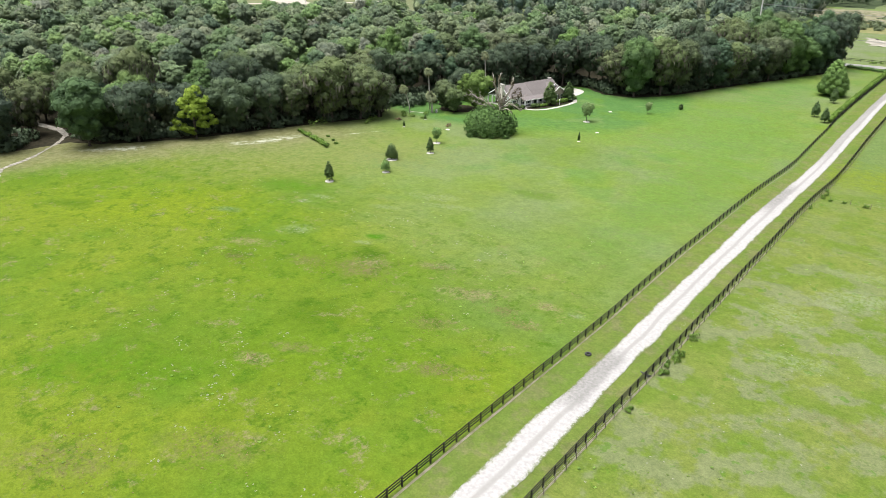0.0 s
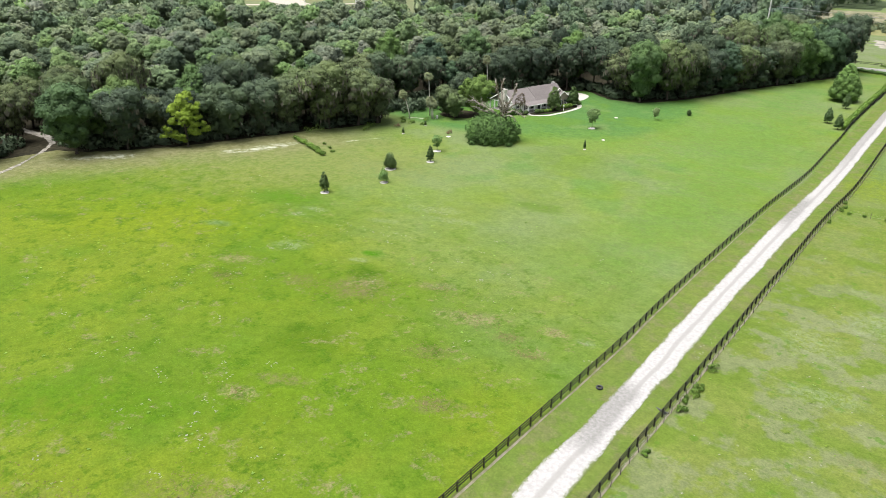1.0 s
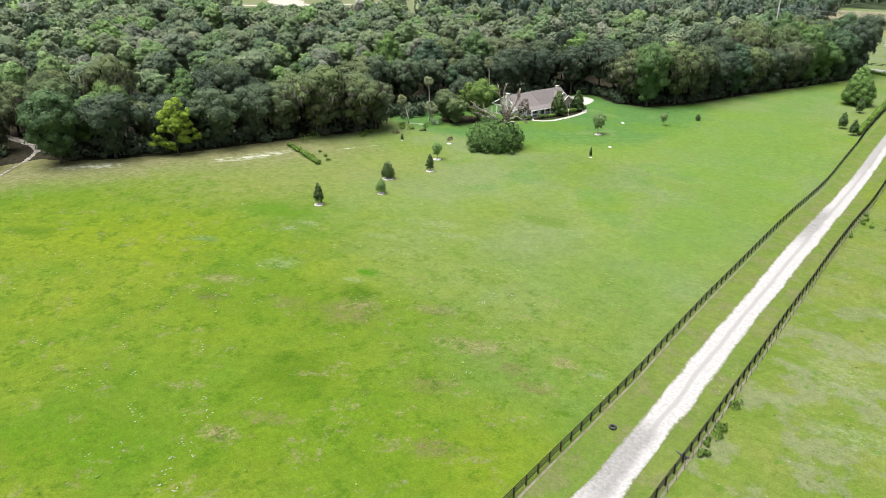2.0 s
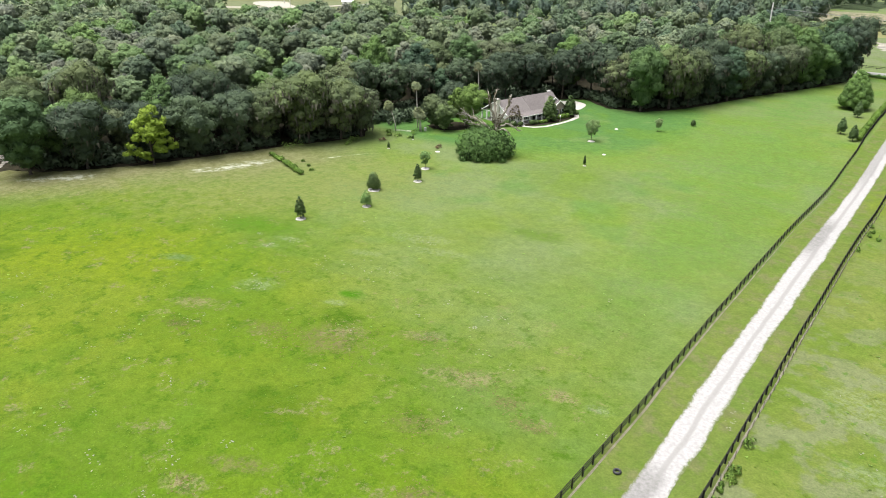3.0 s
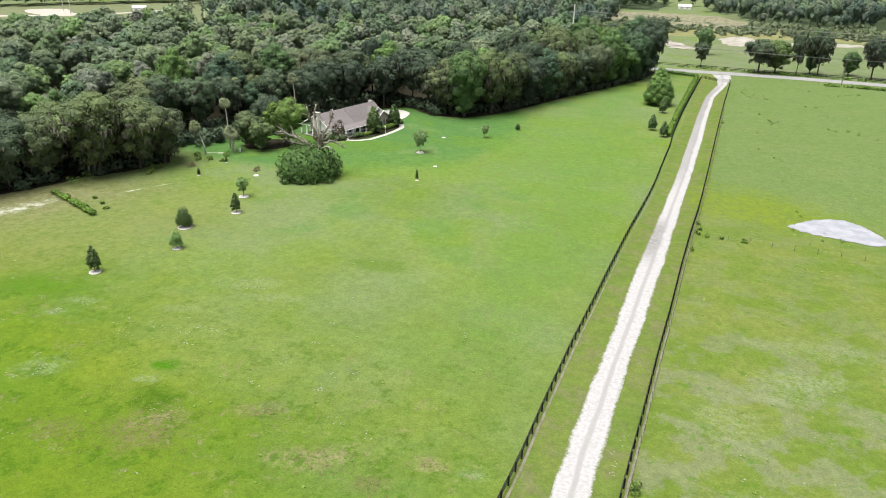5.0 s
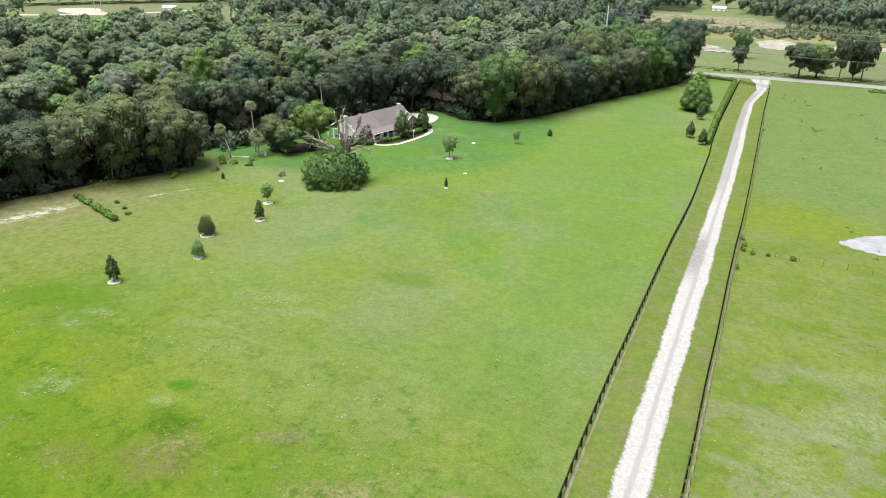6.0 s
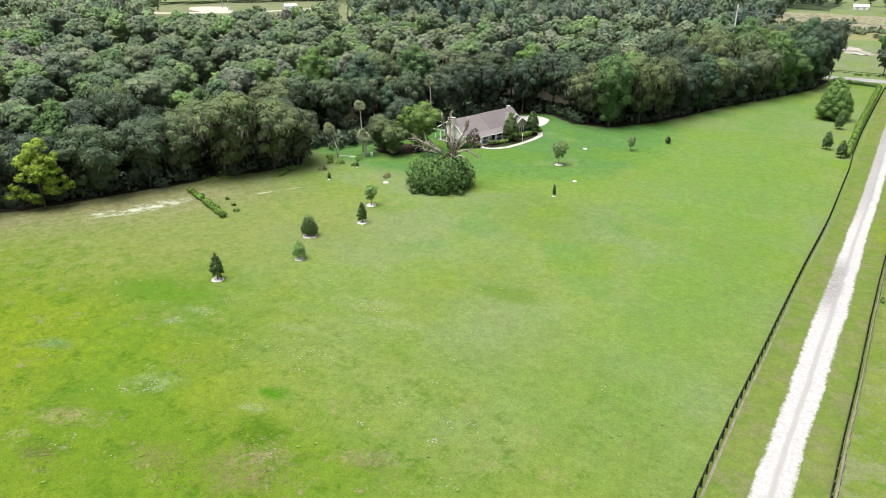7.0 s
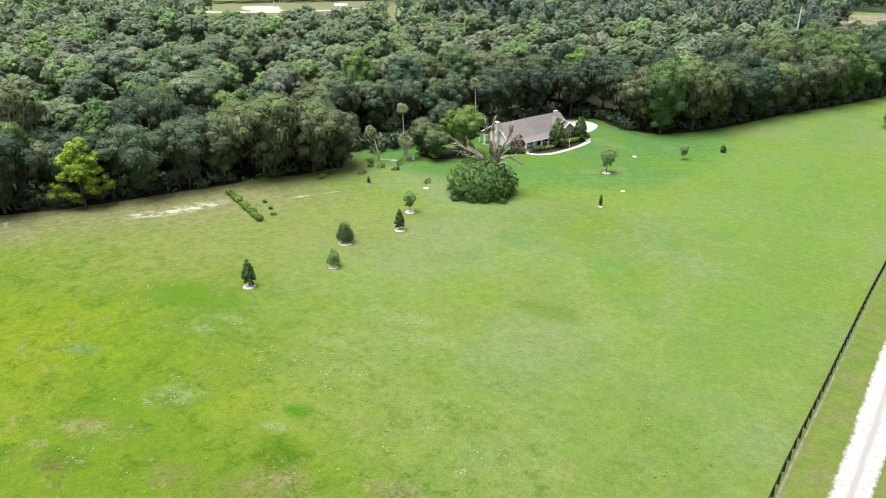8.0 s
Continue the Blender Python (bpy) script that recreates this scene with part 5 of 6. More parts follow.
def wing_fence(a, b, label):
    top = new("board_fence")
    n = 4
    for k in range(n + 1):
        x, y = a[0] + (b[0] - a[0]) * k / n, a[1] + (b[1] - a[1]) * k / n
        p = new("post", POST_MESH)
        p.parent = top
        p.matrix_basis = pose(x, y, 0)
    for h in (0.42, 0.82, 1.22):
        Solid().beam((a[0], a[1] - 0.1, h), (b[0], b[1] - 0.1, h), 0.04, 0.15).part("board", BLACK_PAINT, top)
    return tagged(top, label, "fence")


wing_fence((-3.4, 383.6), (3.7, 377.5), "black board wing fence running in to the gate")


# ---------------------------------------------------------------- house
def build_house():
    """Local x runs along the house, y into its depth, from the first porch post."""
    top = new("house")
    top.matrix_basis = pose(-92.2, 216.0, 0, 0, 0, 76.3)
    U0, U1, V0, V1, E = -5.6, 19.0, 2.2, 9.6, 3.05
    RV, RZ = 7.0, 7.1
    # walls of the long block, with a gable end
    w = Solid()
    ring = [(U0, V0), (U1, V0), (U1, 13.0), (2.0, 13.0), (2.0, V1), (U0, V1)]
    n = len(ring)
    w.add([(u, v, -0.1) for u, v in ring] + [(u, v, E) for u, v in ring], [(i, (i + 1) % n, n + (i + 1) % n, n + i) for i in range(n)])
    w.part("front_wall", WHITE_PAINT, top, "white clapboard walls")
    g = Solid()
    g.add([(U0, V0, E), (U0, RV, RZ - 0.15), (U0, V1, 5.4), (U0, V1, E), (U0 + 0.2, V0, E), (U0 + 0.2, RV, RZ - 0.15), (U0 + 0.2, V1, 5.4), (U0 + 0.2, V1, E)], [(0, 1, 2, 3), (7, 6, 5, 4), (0, 4, 5, 1), (1, 5, 6, 2), (2, 6, 7, 3), (3, 7, 4, 0)])
    g.part("gable_wall", WHITE_PAINT, top, "white clapboard gable end")
    # clapboards of the gable end
    for k in range(18):
        z = 0.2 + 0.24 * k
        hi = V1 if z < E else V1
        lo = V0 if z < E else V0 + (z - E) / (RZ - E) * (RV - V0) + 0.1
        if hi - lo > 0.6:
            Solid().box(U0 - 0.012, (lo + hi) / 2, z, 0.024, hi - lo, 0.2).part("clapboard", WHITE_PAINT, top)

    def gable_roof(name, u0, u1, rz, front, back, over=0.35):
        """front and back: (v, z) of the eaves."""
        s = Solid()
        s.slab([(u0, front[0], front[1]), (u1, front[0], front[1]), (u1, RV, rz), (u0, RV, rz)], 0.16)
        s.slab([(u0, RV, rz), (u1, RV, rz), (u1, back[0], back[1]), (u0, back[0], back[1])], 0.16)
        s.part(name, SHINGLE, top, "grey-brown shingle roof")
        for v, z in (front, back):
            Solid().beam((u0 - 0.05, v, z - 0.12), (u1, v, z - 0.12), 0.08, 0.2).part("fascia", WHITE_PAINT, top)
            if u0 < 0:
                Solid().beam((u0 - 0.04, v, z - 0.06), (u0 - 0.04, RV, rz - 0.06), 0.08, 0.3).part("rake_board", WHITE_PAINT, top)

    gable_roof("roof", U0 - 0.5, 5.2, RZ, (1.6, 3.25), (14.6, 3.0))
    gable_roof("roof", 5.2, U1 + 0.5, RZ + 0.12, (1.6, 3.32), (13.5, 3.1))
    # front porch under a shallower slope
    Solid().slab([(-1.4, -0.5, 2.65), (11.2, -0.5, 2.65), (11.2, 1.75, 3.45), (-1.4, 1.75, 3.45)], 0.14).part("porch_roof", SHINGLE, top, "shingled porch roof")
    Solid().beam((-1.45, -0.5, 2.5), (11.25, -0.5, 2.5), 0.1, 0.26).part("fascia", WHITE_PAINT, top)
    Solid().box(4.9, 0.9, 0, 12.4, 2.6, 0.18).part("porch_floor", CONCRETE, top, "concrete porch floor")
    for u in (-0.8, 2.2, 5.2, 8.0, 10.8):
        Solid().box(u, -0.2, 0.15, 0.34, 0.34, 2.25).box(u, -0.2, 0.15, 0.4, 0.4, 0.2).box(u, -0.2, 2.2, 0.4, 0.4, 0.16).part("porch_post", WHITE_PAINT, top)
    # open back porch under the long rear slope
    Solid().box(-2.0, 11.4, 0, 7.6, 3.6, 0.16).part("porch_floor", CONCRETE, top, "concrete porch floor")
    for u, v in ((U0, 14.2), (U0, 11.9), (-1.8, 14.2), (1.8, 14.2)):
        Solid().box(u, v, 0.1, 0.34, 0.34, 3.0).part("porch_post", WHITE_PAINT, top)
    Solid().beam((U0, 9.6, 3.2), (U0, 14.4, 3.0), 0.16, 0.3).part("porch_beam", WHITE_PAINT, top)
    # chimneys
    c = Solid().box(U0 - 0.75, 6.4, -0.1, 1.1, 1.9, 3.2)
    c.add([(U0 - 1.3, 5.45, 3.1), (U0 - 0.2, 5.45, 3.1), (U0 - 0.2, 7.35, 3.1), (U0 - 1.3, 7.35, 3.1), (U0 - 1.2, 5.7, 4.2), (U0 - 0.2, 5.7, 4.2), (U0 - 0.2, 7.1, 4.2), (U0 - 1.2, 7.1, 4.2)], [(0, 1, 5, 4), (1, 2, 6, 5), (2, 3, 7, 6), (3, 0, 4, 7)])
    c.box(U0 - 0.7, 6.4, 4.2, 1.2, 1.8, 3.5)
    chim = c.part("chimney", STONE, top, "pale stone chimney stack")
    Solid().box(U0 - 0.7, 6.4, 7.7, 1.4, 2.1, 0.18).part("cap", CONCRETE, chim)
    c2 = Solid().box(18.6, 7.6, 6.0, 0.9, 0.9, 1.4).part("chimney", WHITE_PAINT, top, "small white chimney stack")
    Solid().box(18.6, 7.6, 7.4, 1.1, 1.1, 0.14).part("cap", CONCRETE, c2)
    # cross block at the far end, with its gables to the front
    w2 = Solid()
    ring = [(10.8, 1.8), (20.2, 1.8), (20.2, 8.0), (10.8, 8.0)]
    w2.add([(u, v, -0.1) for u, v in ring] + [(u, v, E) for u, v in ring] + [(15.5, 1.8, 6.3), (15.5, 8.0, 6.3)], [(0, 1, 5, 4), (1, 2, 6, 5), (2, 3, 7, 6), (3, 0, 4, 7), (4, 5, 8), (6, 7, 9)])
    w2.part("cross_wall", WHITE_PAINT, top, "white gabled wall")
    r2 = Solid()
    r2.slab([(10.3, 1.4, 2.95), (15.5, 1.4, 6.55), (15.5, 8.0, 6.55), (10.3, 8.0, 2.95)][::-1], 0.16)
    r2.slab([(15.5, 1.4, 6.55), (20.7, 1.4, 2.95), (20.7, 8.0, 2.95), (15.5, 8.0, 6.55)][::-1], 0.16)
    r2.part("roof", SHINGLE, top, "grey-brown shingle cross roof")
    for u in (10.3, 20.7):
        Solid().beam((u, 1.36, 2.88), (15.5, 1.36, 6.48), 0.1, 0.3).part("rake_board", WHITE_PAINT, top)
    w3 = Solid()
    ring = [(12.5, 0.2), (20.1, 0.2), (20.1, 1.78), (12.5, 1.78)]
    w3.add([(u, v, -0.1) for u, v in ring] + [(u, v, 2.9) for u, v in ring] + [(16.3, 0.2, 5.4), (16.3, 1.78, 5.4)], [(0, 1, 5, 4), (1, 2, 6, 5), (2, 3, 7, 6), (3, 0, 4, 7), (4, 5, 8), (6, 7, 9)])
    w3.part("brick_wall", BRICK, top, "tan brick gabled front")
    r3 = Solid()
    r3.slab([(12.1, -0.2, 2.75), (16.3, -0.2, 5.65), (16.3, 6.0, 5.65), (12.1, 6.0, 2.75)][::-1], 0.14)
    r3.slab([(16.3, -0.2, 5.65), (20.5, -0.2, 2.75), (20.5, 6.0, 2.75), (16.3, 6.0, 5.65)][::-1], 0.14)
    r3.part("roof", SHINGLE, top, "grey-brown shingle front gable")
    for u in (12.1, 20.5):
        Solid().beam((u, -0.23, 2.7), (16.3, -0.23, 5.6), 0.1, 0.28).part("rake_board", WHITE_PAINT, top)

    def window(u, v, z, wide, high, face, shutters=False):
        """face 'f': in a front wall at v; 'e': in the end wall at u."""
        def at(a, d, zz, sa, sd, sz, s):
            return s.box(u + a, v - d, zz, sa, sd, sz) if face == "f" else s.box(u - d, v + a, zz, sd, sa, sz)
        fr = Solid()
        at(-wide / 2 - 0.05, 0.03, z, 0.1, 0.1, high, fr)
        at(wide / 2 + 0.05, 0.03, z, 0.1, 0.1, high, fr)
        at(0, 0.03, z + high, wide + 0.2, 0.1, 0.1, fr)
        at(0, 0.04, z - 0.1, wide + 0.3, 0.14, 0.1, fr)
        at(0, 0.03, z + high * 0.48, wide, 0.06, 0.06, fr)
        win = fr.part("window", WHITE_PAINT, top, "white framed sash window")
        pane = Solid()
        at(0, 0.012, z, wide, 0.02, high, pane)
        pane.part("pane", GLASS, win)
        if shutters:
            for a in (-wide / 2 - 0.36, wide / 2 + 0.36):
                sh = Solid()
                at(a, 0.035, z, 0.42, 0.05, high, sh)
                sh.part("shutter", SHUTTER, win)

    for u in (-3.4, 0.6, 3.2, 9.4):
        window(u, V0, 0.75, 1.1, 1.7, "f", True)
    Solid().box(6.6, V0 - 0.03, 0.16, 1.2, 0.1, 2.2).part("door", SHUTTER, top, "dark front door under the porch")
    window(15.5, 0.2, 0.7, 0.8, 1.9, "f", True)
    window(18.0, 0.2, 0.7, 0.8, 1.9, "f", True)
    for v in (3.3, 8.6):
        window(U0, v, 0.9, 0.9, 1.6, "e")
    window(U0, 4.4, 4.2, 0.7, 1.0, "e")
    return tagged(top, "white clapboard house with grey-brown shingle roof", "house")


build_house()


def clipped_shrub(x, y, r, leaf, label, seed):
    rr = np.random.default_rng(seed)
    lobes = [(0, 0, r * 0.75, r, r, r * 0.85), (r * 0.3, r * 0.2, r * 0.8, r * 0.75, r * 0.75, r * 0.75)]
    ob = new("foundation_shrub")
    child("foliage", spray_mesh("foliage", np.concatenate([leaf_cloud(rr, lobes, 260, 0.28, 0.6), lumps(lobes, 0.85)]), leaf), ob)
    ob.location = (x, y, 0)
    return tagged(ob, label, "shrub", "shrubs along the house")


for n, (x, y, r, leaf) in enumerate(((-93.6, 211.6, 1.1, DARK_LEAF), (-92.0, 213.4, 0.8, DARK_LEAF), (-90.2, 217.4, 0.85, DARK_LEAF), (-89.4, 218.9, 0.8, DARK_LEAF), (-88.8, 220.4, 0.6, HEDGE_LEAF), (-88.4, 221.6, 0.6, HEDGE_LEAF), (-88.0, 222.8, 0.6, HEDGE_LEAF),
                                     (-86.9, 230.0, 0.9, HEDGE_LEAF), (-86.6, 231.6, 0.9, HEDGE_LEAF), (-86.2, 233.2, 0.9, HEDGE_LEAF), (-85.9, 239.0, 0.9, DARK_LEAF), (-95.4, 209.6, 1.5, DARK_LEAF))):
    clipped_shrub(x, y, r, leaf, "clipped dark green shrub before the porch" if leaf is DARK_LEAF else "clipped light green shrub before the house", 80 + n)
patch("shrub_bed", [(-94, 210.5), (-90, 213.5), (-86.6, 219), (-84.8, 226), (-84.3, 234), (-86.8, 238), (-90, 232), (-91, 222), (-93.5, 215.5)], SHADED_LITTER, 0.03, "brown mulched shrub bed along the house", "bed", rough=0.1)

lamp = new("yard_lamp")
Solid().tube([(0, 0, -0.1), (0, 0, 1.6)], [0.06, 0.05], 6).part("pole", WHITE_PAINT, lamp)
Solid().box(0, 0, 1.6, 0.3, 0.3, 0.42).box(0, 0, 2.02, 0.38, 0.38, 0.08).part("lantern", WHITE_PAINT, lamp)
lamp.location = (-84.9, 226.6, 0)
tagged(lamp, "small white yard lamp on a post by the path", "lamp")


# ---------------------------------------------------------------- beyond the road
for key, x, y, sc, turn, tall, label in (
    ("road", -7.0, 420, 0.58, 0.5, 1.2, "small dark oak by the road"), ("gum_b", -9.5, 468, 0.72, 1.5, 1.25, "green oak on the far meadow"),
    ("road", 20.0, 413.5, 1.05, 0.9, 0.86, "broad dark oak by the road"), ("oak_b", 27.5, 417, 0.92, 2.2, 0.95, "broad dark mossy oak by the road"),
    ("road", 36.8, 414.5, 0.58, 0.3, 2.0, "tall narrow dark tree by the road"), ("road", 46.0, 417, 0.80, 1.3, 1.5, "tall mossy oak by the road"), ("gum_a", 43.0, 424, 0.80, 1.0, 1.3, "tall green tree by the road"),
    ("gum_b", 60.0, 428, 0.62, 2.0, 1.15, "green oak on the far meadow"), ("road", 69.0, 420.5, 0.95, 3.1, 1.15, "tall mossy oak by the road"), ("gum_a", 84.0, 424, 0.9, 0.4, 1.1, "green tree by the road"),
    ("oak_b", 95.0, 427, 0.9, 5.0, 1.0, "broad mossy oak by the road"),
):
    stand.plant(key, MAKERS[key], x, y, sc, turn, tall, label, "tree", "roadside trees")

patch("sand_lot", [(-38, 522), (-32, 492), (-20, 487), (-16, 490), (-24, 506), (-34, 524)], LOT_SAND, 0.05, "bare pale sand on the far meadow", "sand", rough=2.2)
patch("sand_lot", [(-6, 550), (0, 520), (12, 520), (22, 530), (64, 548), (78, 556), (78, 566), (60, 562), (24, 552), (10, 572), (0, 566)], LOT_SAND, 0.05, "bare pale sand along the far bank", "sand", rough=2.2)
SCRUB_FLOOR = plain("brushy_floor", (0.022, 0.034, 0.018), (0.050, 0.068, 0.032), 3.0, 0.95, 0.1, 0.05)
DRY_GRASS = plain("dry_grass", (0.105, 0.115, 0.045), (0.165, 0.157, 0.076), 5.0, 0.95, 0.1, 0.05)
patch("dry_meadow", [(-345, 268), (-290, 315), (-292, 360), (-300, 400), (-335, 450), (-430, 575), (-495, 570), (-560, 462), (-530, 405), (-405, 305)], plain("thin_pasture", (0.088, 0.104, 0.052), (0.118, 0.128, 0.070), 9.0, 0.95, 0.1, 0.05), 0.03, "pale thin pasture on the distant clearing", "meadow", rough=1.0)
patch("dry_meadow", [(-60, 560), (-10, 560), (60, 575), (200, 590), (200, 690), (40, 690), (-30, 660), (-90, 640)], DRY_GRASS, 0.04, "dry tan meadow beyond the road", "meadow", rough=1.0)


patch("woodland_floor", [(6, 712), (12, 662), (60, 648), (150, 655), (260, 648), (345, 650), (345, 885), (-20, 885), (-30, 780), (-5, 770)], SCRUB_FLOOR, 0.05, "dark brushy floor under the far woods", "ground", rough=2.0, curved=False)
patch("woodland_floor", [(-160, 758), (-75, 758), (-74, 885), (-165, 885)], SCRUB_FLOOR, 0.05, "dark brushy floor under the far woods", "ground", rough=2.0, curved=False)


def earth_bank():
    r = random.Random(3)
    rows = []
    n = 40
    for k in range(n + 1):
        t = k / n
        x, y = -135 + 150 * t, 648 + 12 * math.sin(t * 3)
        h = 5.0 * min(1, 6 * t, 5 * (1 - t)) * r.uniform(0.92, 1.06)
        rows.append([(x, y - 34, -0.2), (x, y - 27 + r.uniform(-2, 2), h * 0.40), (x, y - 12, h * 0.45), (x, y - 6 + r.uniform(-2, 2), h), (x, y + 14, h * 0.98), (x, y + 40, -0.2)])
    v = [p for row in rows for p in row]
    f = [(k * 6 + j, (k + 1) * 6 + j, (k + 1) * 6 + j + 1, k * 6 + j + 1) for k in range(n) for j in range(5)]
    return tagged(Solid().add(v, f).thing("earth_bank", EARTH), "long tan spoil bank with terraces", "bank", kind="structure")


earth_bank()


def scrub(name, places, size, leaf, label, seed, sprays=60, spray=0.7, category="scrub"):
    r1, r2 = random.Random(seed), np.random.default_rng(seed)
    base = leaf_cloud(r2, [(0, 0, 0.45, 1, 1, 0.6), (0.5, 0.3, 0.5, 0.6, 0.6, 0.5), (-0.5, 0.2, 0.35, 0.6, 0.6, 0.4)], sprays, spray, 0.7)
    out = []
    for x, y in places:
        a, s = r1.uniform(0, 6.28), size * r1.uniform(0.35, 1.7)
        m = np.array(((math.cos(a), -math.sin(a), 0), (math.sin(a), math.cos(a), 0), (0, 0, r1.uniform(0.7, 1.2)))) * s
        out.append(base @ m.T + (x, y, ground_z(x, y)))
    return tagged(new(name, spray_mesh(name, np.concatenate(out), leaf)), label, category, kind="stuff")


rs = random.Random(15)
scrub("scrub", [(rs.uniform(10, 260), 580 + 80 * rs.random() ** 0.7) for _ in range(620)] + [(rs.uniform(-100, 20), rs.uniform(570, 615)) for _ in range(90)] + [(rs.uniform(-130, 20), rs.uniform(616, 640)) for _ in range(50)], 2.0, SCRUB_LEAF, "green scrub bushes on the far meadow", 91)
undergrowth = []
for (x0, y0), (x1, y1) in zip(EDGE, EDGE[1:]):
    d = math.hypot(x1 - x0, y1 - y0)
    for k in range(int(d * 1.3)):
        t, q = rs.random(), rs.uniform(2.5, 11)
        x, y = x0 + (x1 - x0) * t - (y1 - y0) / d * q, y0 + (y1 - y0) * t + (x1 - x0) / d * q
        if gap_to(x, y, [(-160, 78), (-168, 87), (-175, 92.5), (-190, 94)]) > 3 and math.hypot(x + 95, y - 250) > 14 and not (180 < y < 262 and x > -128 and rs.random() < 0.5):
            undergrowth.append((x, y))
undergrowth += [(rs.uniform(-132, -122), rs.uniform(186, 214)) for _ in range(30)] + [(x - rs.uniform(9, 20), y + rs.uniform(-3, 12)) for x, y in EDGE if 205 < y < 262 for _ in range(22)]
undergrowth = [(x, y) for x, y in undergrowth if math.hypot(x + 95, y - 250) > 15]
scrub("undergrowth", undergrowth, 2.1, DEEP_LEAF, "dark undergrowth beneath the trees of the wood", 94, 110, 0.34, "undergrowth")
scrub("roadside_weeds", [(rs.uniform(48, 78), 391 + rs.uniform(-0.8, 0.8)) for _ in range(46)] + [(rs.uniform(-20, 140), 414 + rs.uniform(-1, 1)) for _ in range(120)], 0.75, WEED_LEAF, "weeds along the roadside fences", 92, 24)

# utility poles and their lines
def utility_pole(x, y, tall, arms, material, label):
    top = new("utility_pole")
    Solid().tube([(0, 0, -0.5), (0, 0, tall * 0.5), (0, 0, tall)], [tall * 0.013, tall * 0.012, tall * 0.010], 8).part("pole", material, top)
    for z in arms:
        Solid().box(0, 0, z, 0.12, 2.4, 0.14).part("crossarm", material, top)
    top.location = (x, y, 0)
    return tagged(top, label, "pole", "utility poles")


utility_pole(-67, 390.5, 29, (27, 24.5), PALE_POLE, "tall grey utility pole above the wood")
utility_pole(55, 397.0, 13.6, (12.8,), GREY_POST, "weathered wooden utility pole by the road")
utility_pole(176, 398, 26, (25, 23), GREY_POST, "tall grey utility pole by the road")
for za, zb, y in ((26.5, 25.0, 389.5), (26.5, 25.0, 391.5), (24.5, 23.0, 390.5), (14.0, 12.9, 396.0), (14.0, 12.9, 398.0)):
    pts = []
    for k in range(25):
        t = k / 24
        pts.append((-67 + 243 * t, y + 7 * t, za + (zb - za) * t - 14 * t * (1 - t) * (1.0 if za > 20 else 0.8)))
    tagged(Solid().tube(pts, [0.06] * 25, 4).thing("power_line", WIRE), "thin grey overhead power line", "cable", "power lines")
for x, y, h in ((-496, 458, 26), (-468, 441, 24), (-565, 408, 30), (-520, 395, 30), (-640, 392, 32)):
    utility_pole(x, y, h, (h - 1.5,), STEEL, "tall pale steel pole by the distant yard")


def shed(name, x, y, turn, long, deep, eave, ridge, wall, roof, label):
    top = new(name)
    s = Solid()
    s.add([(-long / 2, -deep / 2, 0), (long / 2, -deep / 2, 0), (long / 2, deep / 2, 0), (-long / 2, deep / 2, 0), (-long / 2, -deep / 2, eave), (long / 2, -deep / 2, eave), (long / 2, deep / 2, eave), (-long / 2, deep / 2, eave), (-long / 2, 0, ridge), (long / 2, 0, ridge)],
          [(0, 1, 5, 4), (1, 2, 6, 5), (2, 3, 7, 6), (3, 0, 4, 7), (5, 6, 9), (7, 4, 8)])
    s.part("wall", wall, top)
    r = Solid()
    r.slab([(-long / 2 - 0.4, -deep / 2 - 0.4, eave), (long / 2 + 0.4, -deep / 2 - 0.4, eave), (long / 2 + 0.4, 0, ridge + 0.2), (-long / 2 - 0.4, 0, ridge + 0.2)], 0.15)
    r.slab([(-long / 2 - 0.4, 0, ridge + 0.2), (long / 2 + 0.4, 0, ridge + 0.2), (long / 2 + 0.4, deep / 2 + 0.4, eave), (-long / 2 - 0.4, deep / 2 + 0.4, eave)], 0.15)
    r.part("roof", roof, top)
    for k in (-1, 1):
        Solid().box(k * long * 0.22, -deep / 2 - 0.03, 0.05, long * 0.16, 0.08, eave * 0.75).part("door", STEEL, top)
    top.matrix_basis = pose(x, y, 0, 0, 0, turn)
    return tagged(top, label, "building")


shed("barn", -447, 489, 40, 10, 6, 2.6, 4.0, WHITE_PAINT, METAL_ROOF, "white metal-roofed barn on a distant clearing")
patch("sand_yard", [(-525, 453), (-505, 468), (-480, 452), (-456, 437), (-470, 425), (-492, 428), (-512, 436)], SAND, 0.06, "bare pale sandy yard on the distant clearing", "yard", rough=0.8)
shed("farmhouse", -54, 800, 5, 12, 8, 2.6, 4.2, WHITE_PAINT, METAL_ROOF, "white farmhouse far beyond the meadow")
ribbon("yard_road", [(-560, 372, 5), (-500, 400, 5), (-455, 440, 5), (-440, 480, 4), (-430, 530, 4)], SAND, 0.05, 0.6, 5, 8, "pale sandy yard road on the distant clearing", "track")


# ---------------------------------------------------------------- small things on the grass
tyre = Solid()
for i in range(18):
    for j in range(8):
        a, b = 2 * math.pi * i / 18, 2 * math.pi * j / 8
        q = 0.36 + 0.15 * math.cos(b)
        tyre.v.append((q * math.cos(a), q * math.sin(a), 0.16 + 0.15 * math.sin(b)))
tyre.f = [(i * 8 + j, ((i + 1) % 18) * 8 + j, ((i + 1) % 18) * 8 + (j + 1) % 8, i * 8 + (j + 1) % 8) for i in range(18) for j in range(8)]
t_ob = tyre.thing("tyre", RUBBER)
t_ob.location = (3.1, 84.0, ground_z(3.1, 84.0))
tagged(t_ob, "old black tyre lying in the verge", "tyre")

